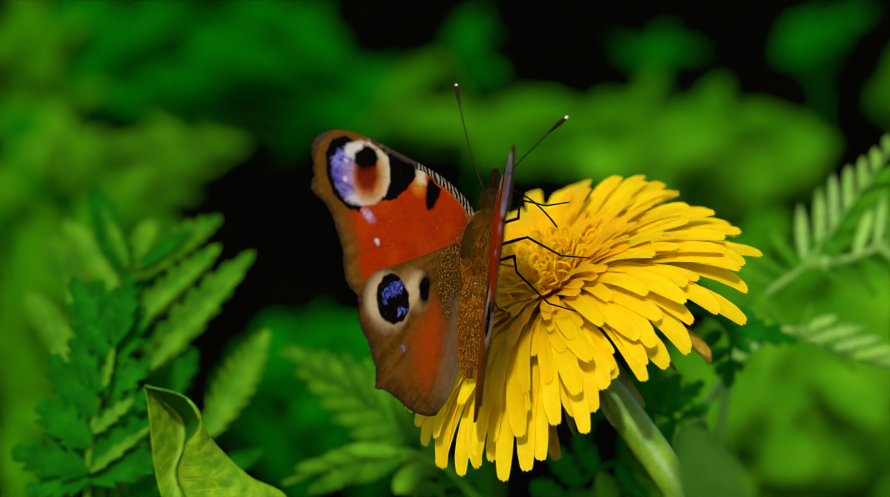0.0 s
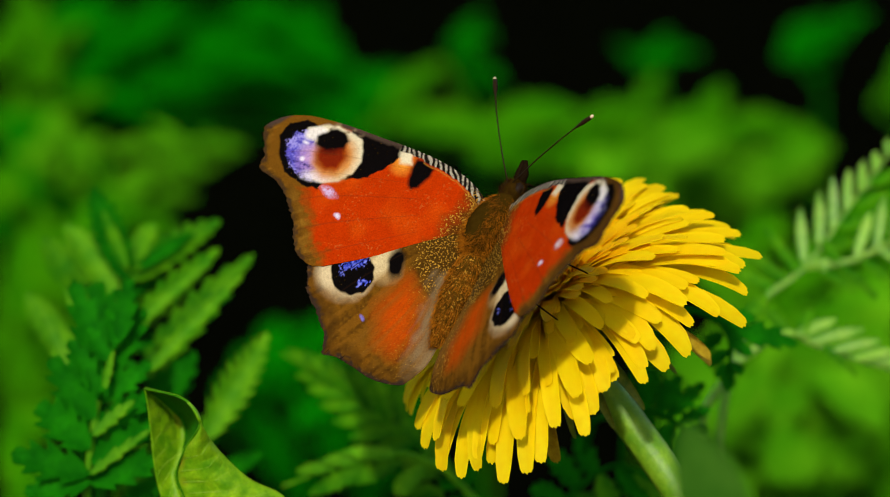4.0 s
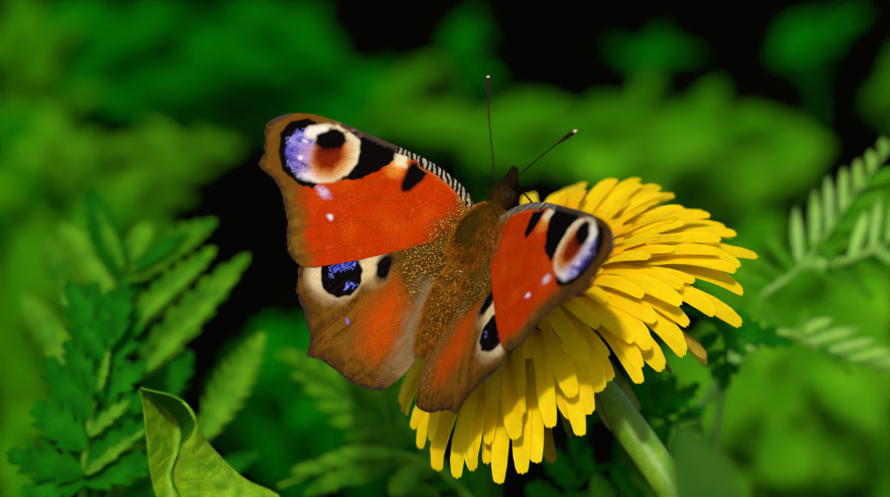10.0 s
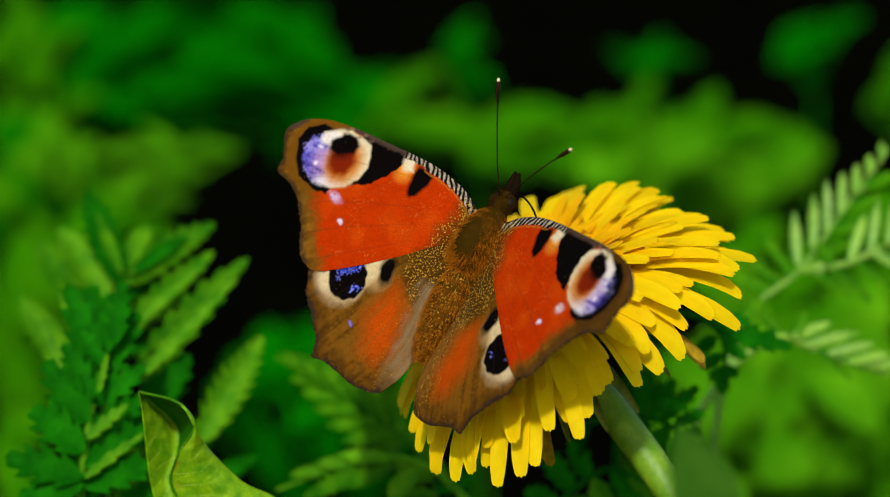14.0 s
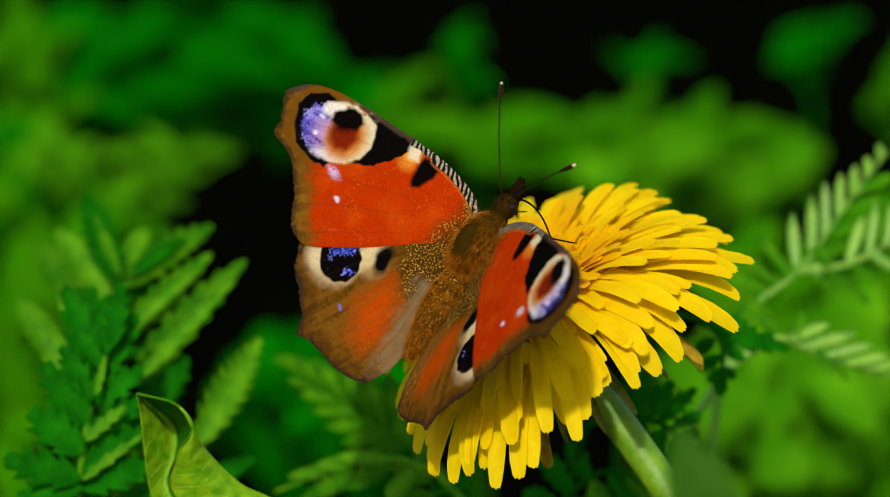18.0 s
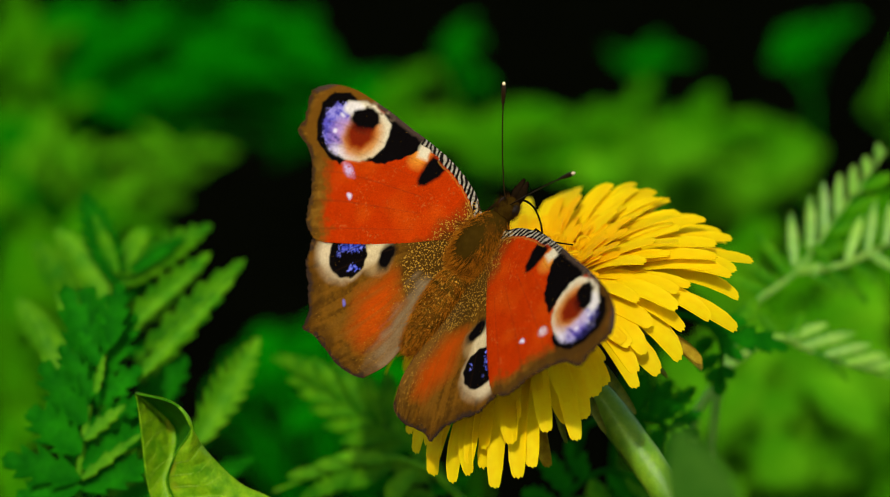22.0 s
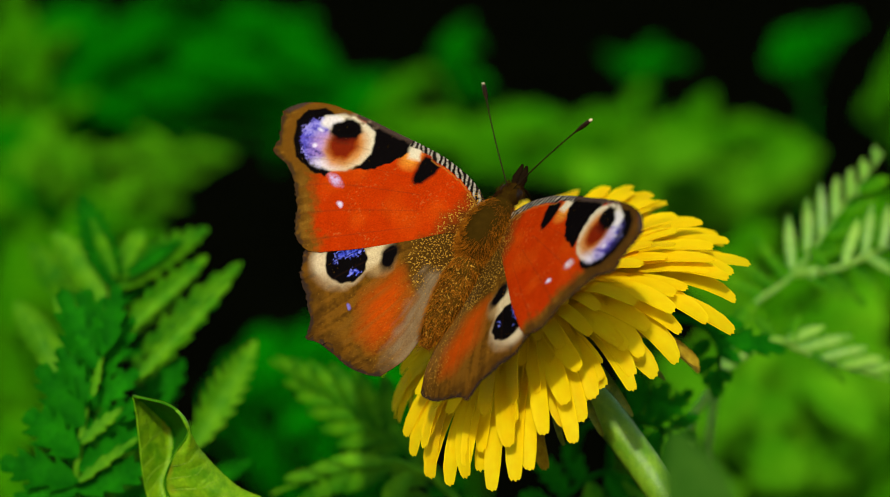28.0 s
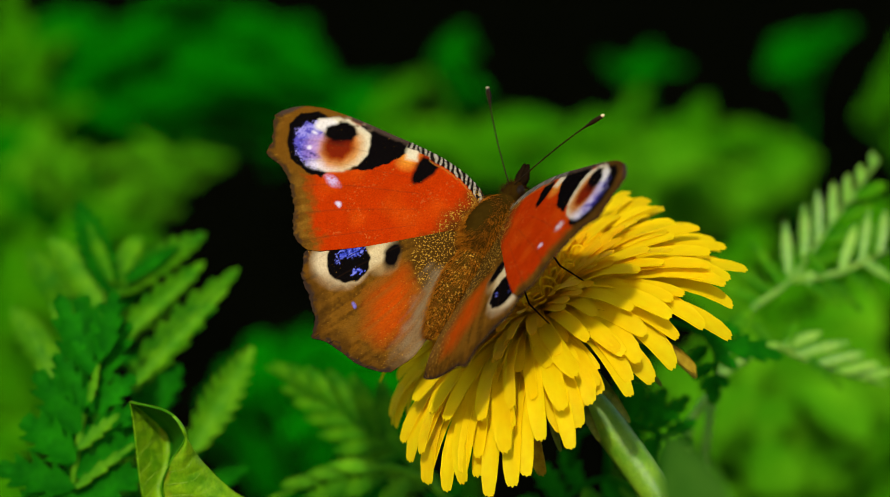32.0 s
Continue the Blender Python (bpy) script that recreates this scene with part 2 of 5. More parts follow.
def build_dandelion():
    rnd = random.Random(5)
    bend = at(29.2, -30.6, -2)
    foot = Vector((bend.x + 0.03, bend.y + 0.02, -0.012))
    d = thing("dandelion", foot, "yellow dandelion in full bloom on a pale green hollow stem", "flower")
    inv = Matrix.Translation(-foot)
    wide_way = AXIS.cross(NEAR).normalized()
    head = inv @ frame_of(FLOWER, wide_way, AXIS)
    # rings from the outside in: count, length, first and last elevation, foot radius, foot height, width, gold
    rings = [(33, 26.0, 30, -60, 3.4, -0.4, 2.9, 0), (36, 25.5, 33, -52, 3.2, -0.1, 2.8, 0), (38, 24.5, 36, -43, 3.0, 0.1, 2.7, 0), (40, 22.5, 39, -33, 2.8, 0.3, 2.7, 0),
             (42, 20.5, 42, -22, 2.5, 0.5, 2.5, 0), (46, 18.0, 45, -10, 2.2, 0.7, 2.2, 0), (56, 15.5, 49, 4, 1.9, 0.9, 1.9, 1), (60, 12.5, 54, 20, 1.6, 1.1, 1.6, 1),
             (50, 9.8, 60, 38, 1.2, 1.3, 1.3, 1), (36, 7.5, 70, 60, 0.7, 1.5, 1.0, 1)]
    packed = ([], [])
    for k, (n, length, e0, e1, r, z, wide, gold) in enumerate(rings):
        loose = max(0.35, 1 - 0.1 * k)
        kinds = {}
        for lift in (0, 1, 2):
            for q in range(7):
                v, f = strap(length / 1000 * rnd.uniform(0.90, 1.06), wide / 1000 * rnd.uniform(0.8, 1.15), e0 + rnd.uniform(-4, 4), e1 + rnd.uniform(-9, 9) * loose + lift * max(0, 14 - 2 * k),
                             rnd.uniform(-0.35, 0.35) * loose, 0.00026, k * 20 + q, rnd.uniform(-0.09, 0.09))
                kinds[lift, q] = mesh_from("floret", v, f, M_PETAL_IN if gold else M_PETAL)
        for i in range(n):
            a = 2 * math.pi * (i + 0.5 * (k % 2)) / n + rnd.uniform(-0.045, 0.045)
            # the bloom is fuller on some sides than on others
            full = 1 + sum(gain * math.exp(-(((math.degrees(a) - mid + 180) % 360 - 180) / spread) ** 2) for mid, spread, gain in FULLER)
            m = head @ Matrix.Rotation(a, 4, 'Z') @ Matrix.Translation((r / 1000, 0, z / 1000)) @ Matrix.Rotation(rnd.uniform(-0.07, 0.07), 4, 'Y') @ Matrix.Rotation(rnd.uniform(-0.2, 0.2), 4, 'X')
            m = m @ Matrix.Scale(rnd.uniform(0.84, 0.95), 4) @ Matrix.Diagonal((full, 1, 1, 1))
            me = kinds[2 if 0 < math.degrees(a) < 150 else 1 if math.degrees(a) % 360 > 318 else 0, rnd.randrange(7)]
            if k < 7:
                child("floret", me, d, m)
            else:
                base = len(packed[0])
                packed[0].extend(m @ q.co for q in me.vertices)
                packed[1].extend(tuple(base + c for c in p.vertices) for p in me.polygons)
    tagged(child("inner_florets", mesh_from("inner_florets", *packed, M_PETAL_IN), d, None, "crowded short golden florets of the middle"), kind="stuff")
    # forked styles that stand out of the middle and curl over
    packed = ([], [])
    for i in range(130):
        rise, curl = rnd.uniform(5.5, 8.5), rnd.uniform(0.5, 0.9)
        line = [Vector((0, 0, rise * q / 5000)) for q in range(6)] + [Vector((curl * (1 - math.cos(a)), rnd.uniform(-0.05, 0.05), rise + curl * math.sin(a))) / 1000 for a in (0.7, 1.4, 2.1, 2.8, 3.5)]
        v, f = tube(line, [0.00016] * 6 + [0.00014, 0.00013, 0.00012, 0.00011, 0.0001], 6)
        a, out = rnd.uniform(0, 2 * math.pi), rnd.uniform(0.5, 6.5) / 1000
        m = head @ Matrix.Rotation(a, 4, 'Z') @ Matrix.Translation((out * 0.4, 0, 0.001)) @ Matrix.Rotation(out * 130, 4, 'Y') @ Matrix.Rotation(rnd.uniform(0, 6.3), 4, 'Z')
        base = len(packed[0])
        packed[0].extend(m @ Vector(q) for q in v)
        packed[1].extend(tuple(base + c for c in p) for p in f)
    tagged(child("styles", mesh_from("styles", *packed, M_PETAL_IN), d, None, "fine curled yellow styles"), kind="stuff")
    # involucre: cup and bracts
    prof = [(-7.5, 2.2), (-6.5, 3.4), (-4, 4.3), (-1.5, 4.2), (0, 3.8), (1.0, 3.2), (1.8, 2.2), (2.2, 0.8)]
    v, f = tube([(0, 0, z / 1000) for z, r in prof], [r / 1000 for z, r in prof], 20)
    child("receptacle", mesh_from("receptacle", v, f, M_BRACT), d, head, "green cup under the florets")
    for kind, (n, length, e0, e1) in enumerate([(16, 8.5, 50, -10), (14, 12, -15, -70)]):
        v, f = strap(length / 1000, 0.0026, e0, e1, 0.1, 0.0, 90 + kind)
        v = [(p[0], p[1] * (1.15 - 0.85 * min(1, abs(p[0]) / (length / 1000 * 0.7))), p[2]) for p in v]
        me = mesh_from("bract", v, f, M_BRACT)
        for i in range(n):
            a = 2 * math.pi * (i + 0.3 * kind) / n + rnd.uniform(-0.1, 0.1)
            child("bract", me, d, head @ Matrix.Rotation(a, 4, 'Z') @ Matrix.Translation((0.0040, 0, -0.005)) @ Matrix.Rotation(rnd.uniform(-0.2, 0.2), 4, 'Y'))
    v, f = strap(0.0175, 0.0021, 0, -70, 0.15, 0.0002, 95)
    me = mesh_from("withered_floret", v, f, M_WITHER)
    for side in FADED:
        m = head @ Matrix.Rotation(radians(side), 4, 'Z') @ Matrix.Translation((0.004, 0, -0.003)) @ Matrix.Rotation(rnd.uniform(-0.1, 0.2), 4, 'Y')
        child("withered_floret", me, d, m, "brownish faded floret")
    # stem
    p0 = FLOWER - AXIS * 0.007
    down = bend - p0
    pts = bezier(p0, p0 - AXIS * 0.006, bend - down * 0.35, bend, 12) + bezier(bend, bend + down * 0.8, foot + Vector((0, 0, 0.08)), foot, 12)[1:]
    v, f = tube([inv @ p for p in pts], [0.0021 + 0.0004 * i / len(pts) for i in range(len(pts))], 14)
    child("stem", mesh_from("stem", v, f, M_STEM), d, None, "pale green stem")


# degrees round the head, spread in degrees, gain of length
FULLER = [(234, 24, 0.36), (290, 26, -0.07), (178, 22, -0.04), (-28, 16, 0.20), (10, 18, -0.12), (80, 40, -0.10)]
FADED = (-40, -33, 236)
build_dandelion()


# ---- fern-like leaves ----
def lobed(length, width, lobes, depth, fold, droop, seed):
    """A lobed leaflet along x, folded on its midrib; z up."""
    rnd = random.Random(seed)
    nu = lobes * 5 + 1
    rows = []
    for i in range(nu):
        s = i / (nu - 1)
        env = math.sin(math.pi * min(1, s * 0.93 + 0.07) ** 0.75) ** 0.8
        fr = (s * lobes) % 1
        grow = min(1.0, fr / 0.72) ** 0.75 if fr < 0.75 else 0.0
        half = width / 2 * env * (1 - depth + depth * grow) + width * 0.02
        x, z = length * s, -droop * length * s * s
        row = []
        for c in (-1, -0.5, 0, 0.5, 1):
            fwd = abs(c) ** 1.5 * width * (0.22 + 0.45 * grow * depth) * env
            row.append((x + fwd, c * half, z + abs(c) * half * fold + rnd.uniform(-0.02, 0.02) * width))
        rows.append(row)
    return slab(rows, 0.00015)


def compound(label, material, spine, leaflets, face, lobes=6, depth=0.5, fold=0.55, seed=1, droop=0.1, thick=0.0006, branches=(), rib=None, slim=1.0):
    """A feathery leaf whose spine runs through the given places; leaflets: foot, tip, width in apparent millimetres, material."""
    rnd = random.Random(seed)
    spine = [at(*q) for q in spine]
    start = spine[0]
    root = Vector((start.x, start.y + 0.015, -0.012))
    d = thing("feathery_leaf", root, label, "leaf", "feathery leaves of the bed")
    stalk = bezier(root, root + Vector((0, 0, 0.08)), start - (spine[1] - start).normalized() * 0.02, start, 10)
    pts = []
    for i in range(len(spine) - 1):
        a, b = spine[max(i - 1, 0)], spine[min(i + 2, len(spine) - 1)]
        p, q = spine[i], spine[i + 1]
        pts += bezier(p, p + (q - a) / 6, q - (b - p) / 6, q, 8)[(1 if i else 0):]
    line = [p - root for p in stalk[:-1] + pts]
    v, f = tube(line, [thick] * 9 + [thick * (1 - 0.6 * i / len(pts)) for i in range(len(pts))], 7)
    child("rachis", mesh_from("rachis", v, f, rib or material), d)
    for br in branches:
        limb = [at(*q) for q in br]
        pts += limb
        v, f = tube([q - root for q in limb], [thick * 0.8] * len(limb), 7)
        child("rachis", mesh_from("rachis", v, f, material), d)
    for foot, tip, width, own in leaflets:
        a, b = at(*foot), at(*tip)
        length = (b - a).length
        width *= (1 - foot[2] / 1000 / FOCUS) / 1000 * slim
        v, f = lobed(length * 1.04, width, lobes, depth, fold, droop, rnd.randrange(9999))
        m = frame_of(a - root, b - a + Vector(face) * droop * length * 0.6, Vector(face) + SIDE * rnd.uniform(-0.2, 0.2))
        child("leaflet", mesh_from("leaflet", v, f, own or material), d, m)
        near = min(pts, key=lambda p: (p - a).length)
        if (near - a).length > 0.001:
            v, f = tube([near - root, near.lerp(a, 0.5) - root, a - root], [thick * 0.6] * 3, 5)
            child("leaflet_stalk", mesh_from("leaflet_stalk", v, f, material), d)
    return d


FACE = way(0.05, 0.35, 0.93)
L, D, P = M_FERN, M_FERN_DARK, M_FERN_PALE
# Thin pale leaflets over wider ones paint in the lit halves of folded leaflets.
compound("green feathery leaf of a meadow herb with toothed leaflets", L, [(-45.09, -36.24, -50), (-43.62, -20.82, -50), (-42.01, -10.54, -50), (-40.98, -3.19, -51)],
         [((-40.83, -10.69, -48), (-30.26, -0.26, -51), 4.26, L), ((-40.25, -9.95, -45), (-31.29, -1.87, -48), 1.91, P), ((-39.51, -16.71, -46), (-26.14, -1.14, -49), 5.43, L), ((-38.78, -15.83, -29), (-27.32, -3.78, -32), 2.50, P),
          ((-40.83, -4.08, -50), (-30.11, 3.56, -54), 4.85, L), ((-39.95, -2.46, -48), (-33.34, 1.95, -52), 2.20, D), ((-41.57, -4.08, -50), (-46.12, 7.53, -54), 4.99, D), ((-41.86, -2.46, -48), (-44.65, 4.74, -51), 1.76, L),
          ((-43.33, -6.57, -51), (-49.35, 2.97, -55), 5.14, P), ((-40.54, -1.73, -52), (-38.34, 3.27, -56), 3.23, P), ((-45.83, -7.60, -56), (-52.44, 1.21, -60), 5.14, L), ((-42.89, -9.07, -54), (-48.76, -2.46, -58), 4.41, L),
          ((-40.98, -6.13, -52), (-35.54, -1.14, -55), 2.20, D), ((-40.25, -13.48, -50), (-33.34, -9.07, -52), 2.94, D), ((-40.83, -16.41, -50), (-35.54, -14.94, -50), 3.67, D), ((-48.03, -14.94, -56), (-54.64, -6.13, -60), 4.41, P)], FACE, 7, 0.36, 0.55, 31)
compound("green feathery leaf tip with fine teeth", L, [(-32.59, -38.31, -40), (-32.22, -29.5, -40), (-31.85, -24.37, -42)],
         [((-31.7, -24.73, -42), (-23.63, -11.45, -47), 5.43, P), ((-31.85, -30.24, -40), (-35.52, -23.63, -42), 3.67, None), ((-31.7, -30.97, -40), (-24.51, -26.57, -42), 3.38, D), ((-31.12, -25.83, -44), (-26.71, -15.56, -47), 2.94, D)], FACE, 9, 0.45, 0.6, 32)
# Narrow pale leaflets on the dark ones stand for their sunlit fold halves.
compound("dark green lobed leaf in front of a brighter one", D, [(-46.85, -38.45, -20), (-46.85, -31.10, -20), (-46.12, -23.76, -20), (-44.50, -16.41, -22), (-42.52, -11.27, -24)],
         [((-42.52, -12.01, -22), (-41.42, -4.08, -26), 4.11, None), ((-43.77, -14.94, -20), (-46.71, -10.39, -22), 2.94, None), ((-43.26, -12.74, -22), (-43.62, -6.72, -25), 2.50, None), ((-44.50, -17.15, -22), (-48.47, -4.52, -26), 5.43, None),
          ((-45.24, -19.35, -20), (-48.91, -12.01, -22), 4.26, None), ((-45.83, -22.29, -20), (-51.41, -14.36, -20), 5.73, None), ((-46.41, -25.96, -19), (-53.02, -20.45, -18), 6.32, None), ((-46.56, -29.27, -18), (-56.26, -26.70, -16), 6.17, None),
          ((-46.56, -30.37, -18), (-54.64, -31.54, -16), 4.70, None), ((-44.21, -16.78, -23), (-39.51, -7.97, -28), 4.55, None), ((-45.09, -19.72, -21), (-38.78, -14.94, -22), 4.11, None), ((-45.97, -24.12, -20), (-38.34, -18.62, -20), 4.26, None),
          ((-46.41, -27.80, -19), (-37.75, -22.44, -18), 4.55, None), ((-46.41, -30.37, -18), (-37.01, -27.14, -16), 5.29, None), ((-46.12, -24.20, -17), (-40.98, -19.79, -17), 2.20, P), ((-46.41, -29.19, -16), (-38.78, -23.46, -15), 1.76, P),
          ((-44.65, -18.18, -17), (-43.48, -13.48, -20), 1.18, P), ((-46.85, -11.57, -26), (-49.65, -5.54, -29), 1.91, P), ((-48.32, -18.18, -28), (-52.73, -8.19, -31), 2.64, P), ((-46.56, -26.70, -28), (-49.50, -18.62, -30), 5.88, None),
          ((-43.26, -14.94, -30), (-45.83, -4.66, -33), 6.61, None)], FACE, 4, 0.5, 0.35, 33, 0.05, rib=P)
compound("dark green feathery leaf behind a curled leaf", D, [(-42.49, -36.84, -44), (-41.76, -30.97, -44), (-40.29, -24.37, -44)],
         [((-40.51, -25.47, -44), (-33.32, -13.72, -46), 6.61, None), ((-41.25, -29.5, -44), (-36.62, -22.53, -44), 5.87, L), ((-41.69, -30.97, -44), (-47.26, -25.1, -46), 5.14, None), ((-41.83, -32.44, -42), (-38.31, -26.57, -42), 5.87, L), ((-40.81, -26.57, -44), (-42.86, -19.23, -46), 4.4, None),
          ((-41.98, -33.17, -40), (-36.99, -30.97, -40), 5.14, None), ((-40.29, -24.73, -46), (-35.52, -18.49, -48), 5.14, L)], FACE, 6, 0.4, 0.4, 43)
compound("soft green feathery leaf behind the dandelion", L, [(-0.29, -27.67, -44), (-5.06, -24.37, -46), (-12.77, -19.23, -50), (-21.72, -13.58, -54)],
         [((-5.8, -23.63, -46), (-6.9, -15.56, -47), 3.52, None), ((-7.63, -22.53, -47), (-10.57, -14.83, -48), 3.38, None), ((-9.83, -21.06, -48), (-13.5, -14.09, -50), 3.23, None), ((-12.04, -19.67, -49), (-16.44, -13.72, -51), 2.94, None),
          ((-14.24, -18.35, -50), (-18.79, -13.36, -53), 2.5, None), ((-16.44, -16.88, -52), (-20.84, -12.99, -54), 2.05, None), ((-6.16, -23.78, -46), (-12.77, -24.37, -47), 2.94, None), ((-8.37, -22.31, -47), (-14.97, -22.31, -49), 2.64, None),
          ((-10.57, -20.84, -48), (-16.73, -20.11, -50), 2.5, None), ((-12.77, -19.38, -49), (-18.27, -18.05, -51), 2.2, None), ((-14.97, -17.91, -51), (-19.74, -16.29, -53), 1.91, None), ((-4.33, -24.73, -45), (-9.83, -26.57, -46), 2.94, None)], FACE, 6, 0.45, 0.5, 34)
compound("pale green feathery leaf below the dandelion", P, [(-0.29, -28.77, -34), (-6.16, -26.57, -36), (-13.5, -27.89, -40), (-21.58, -30.82, -44)],
         [((-6.9, -26.79, -36), (-13.5, -26.2, -38), 2.5, None), ((-10.57, -27.3, -38), (-16.44, -27.45, -40), 2.35, None), ((-14.24, -28.18, -40), (-19.74, -28.77, -42), 2.05, None), ((-6.16, -27.67, -36), (-12.77, -30.24, -38), 2.94, L),
          ((-10.57, -28.4, -38), (-17.91, -31.7, -40), 2.94, L), ((-3.23, -28.04, -34), (-6.9, -31.7, -34), 3.23, None), ((-2.86, -25.83, -36), (-6.16, -22.16, -38), 2.64, L)], FACE, 6, 0.45, 0.3, 35)
# Upper leaflets carry the painted sunlight, lower ones keep the plain green.
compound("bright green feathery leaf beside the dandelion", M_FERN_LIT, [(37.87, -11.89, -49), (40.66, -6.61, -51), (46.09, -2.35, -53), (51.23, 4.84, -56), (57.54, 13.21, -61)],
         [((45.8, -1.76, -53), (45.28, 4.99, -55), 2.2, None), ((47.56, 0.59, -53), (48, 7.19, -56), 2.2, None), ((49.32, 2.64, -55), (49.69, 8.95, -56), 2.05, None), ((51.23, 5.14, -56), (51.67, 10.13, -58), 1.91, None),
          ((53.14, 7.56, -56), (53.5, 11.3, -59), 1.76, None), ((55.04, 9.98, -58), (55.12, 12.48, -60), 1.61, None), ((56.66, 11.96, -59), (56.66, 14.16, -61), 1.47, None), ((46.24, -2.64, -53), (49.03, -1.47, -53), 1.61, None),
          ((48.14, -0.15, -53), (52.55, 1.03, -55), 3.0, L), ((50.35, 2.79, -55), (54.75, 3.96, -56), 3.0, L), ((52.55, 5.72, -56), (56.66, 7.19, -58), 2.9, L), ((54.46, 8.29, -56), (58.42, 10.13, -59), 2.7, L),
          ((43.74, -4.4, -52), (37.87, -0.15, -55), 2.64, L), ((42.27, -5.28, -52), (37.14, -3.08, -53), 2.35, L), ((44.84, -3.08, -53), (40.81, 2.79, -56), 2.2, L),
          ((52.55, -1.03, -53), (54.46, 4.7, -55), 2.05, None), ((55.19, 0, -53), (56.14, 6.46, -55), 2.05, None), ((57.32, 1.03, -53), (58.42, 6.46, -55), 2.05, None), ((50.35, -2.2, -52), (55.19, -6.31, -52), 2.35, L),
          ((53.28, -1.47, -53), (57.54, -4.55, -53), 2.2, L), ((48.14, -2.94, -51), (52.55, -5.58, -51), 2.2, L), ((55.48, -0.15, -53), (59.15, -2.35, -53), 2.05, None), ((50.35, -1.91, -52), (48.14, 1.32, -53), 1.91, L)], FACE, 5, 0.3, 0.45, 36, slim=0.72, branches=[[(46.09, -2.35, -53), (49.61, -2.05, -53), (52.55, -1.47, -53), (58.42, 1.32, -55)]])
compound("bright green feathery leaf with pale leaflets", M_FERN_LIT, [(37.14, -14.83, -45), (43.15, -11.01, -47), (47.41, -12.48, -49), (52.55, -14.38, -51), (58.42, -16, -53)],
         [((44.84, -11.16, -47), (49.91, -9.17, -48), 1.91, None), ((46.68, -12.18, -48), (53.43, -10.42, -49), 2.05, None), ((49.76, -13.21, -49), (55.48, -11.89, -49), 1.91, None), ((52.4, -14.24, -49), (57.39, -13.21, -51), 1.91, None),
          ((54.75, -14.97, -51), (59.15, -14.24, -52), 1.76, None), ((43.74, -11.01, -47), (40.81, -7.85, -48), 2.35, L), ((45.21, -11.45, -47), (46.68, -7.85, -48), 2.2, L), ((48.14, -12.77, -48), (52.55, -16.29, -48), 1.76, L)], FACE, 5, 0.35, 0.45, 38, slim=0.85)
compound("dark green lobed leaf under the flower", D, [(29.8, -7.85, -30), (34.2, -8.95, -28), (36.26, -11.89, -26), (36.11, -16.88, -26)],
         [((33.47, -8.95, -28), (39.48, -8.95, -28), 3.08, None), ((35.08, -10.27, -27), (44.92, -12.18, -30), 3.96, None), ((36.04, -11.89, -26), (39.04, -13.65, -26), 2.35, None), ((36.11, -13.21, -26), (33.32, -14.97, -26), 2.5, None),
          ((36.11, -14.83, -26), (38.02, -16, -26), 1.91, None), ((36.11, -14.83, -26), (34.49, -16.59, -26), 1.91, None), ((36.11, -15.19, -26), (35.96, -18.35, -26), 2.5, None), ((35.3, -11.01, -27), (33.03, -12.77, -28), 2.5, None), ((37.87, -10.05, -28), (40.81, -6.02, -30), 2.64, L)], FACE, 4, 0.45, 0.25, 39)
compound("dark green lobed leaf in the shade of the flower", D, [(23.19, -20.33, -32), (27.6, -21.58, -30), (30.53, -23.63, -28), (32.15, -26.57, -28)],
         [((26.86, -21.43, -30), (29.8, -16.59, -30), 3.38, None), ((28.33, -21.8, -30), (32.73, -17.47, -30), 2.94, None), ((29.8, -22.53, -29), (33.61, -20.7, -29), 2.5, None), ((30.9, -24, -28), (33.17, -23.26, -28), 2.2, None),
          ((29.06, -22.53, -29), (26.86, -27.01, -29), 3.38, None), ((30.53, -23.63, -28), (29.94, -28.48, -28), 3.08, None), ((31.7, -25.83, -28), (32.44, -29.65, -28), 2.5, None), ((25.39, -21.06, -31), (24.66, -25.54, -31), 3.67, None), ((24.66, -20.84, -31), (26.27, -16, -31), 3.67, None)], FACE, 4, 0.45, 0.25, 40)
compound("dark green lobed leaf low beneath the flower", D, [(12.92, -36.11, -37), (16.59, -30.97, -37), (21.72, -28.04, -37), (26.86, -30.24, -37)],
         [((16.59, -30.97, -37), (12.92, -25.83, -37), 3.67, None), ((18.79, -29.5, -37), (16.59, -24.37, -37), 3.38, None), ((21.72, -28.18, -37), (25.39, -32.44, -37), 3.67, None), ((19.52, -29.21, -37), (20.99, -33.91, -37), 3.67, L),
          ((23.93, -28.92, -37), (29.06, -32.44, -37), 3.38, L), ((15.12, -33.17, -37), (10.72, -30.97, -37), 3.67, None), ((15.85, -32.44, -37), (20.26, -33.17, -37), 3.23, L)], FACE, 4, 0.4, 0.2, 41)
compound("green lobed leaf below the dandelion", L, [(-1.76, -38.31, -37), (-1.03, -32.44, -37), (-1.76, -27.3, -40)],
         [((-1.39, -29.5, -39), (-6.16, -27.45, -40), 3.38, P), ((-1.17, -31.7, -37), (-6.9, -30.97, -37), 3.38, None), ((-1.17, -30.97, -37), (3.38, -28.77, -37), 3.38, D), ((-1.61, -28.04, -39), (-3.23, -23.63, -40), 2.94, P), ((-1.03, -33.17, -37), (4.11, -33.17, -37), 3.38, D)], FACE, 4, 0.45, 0.3, 42)


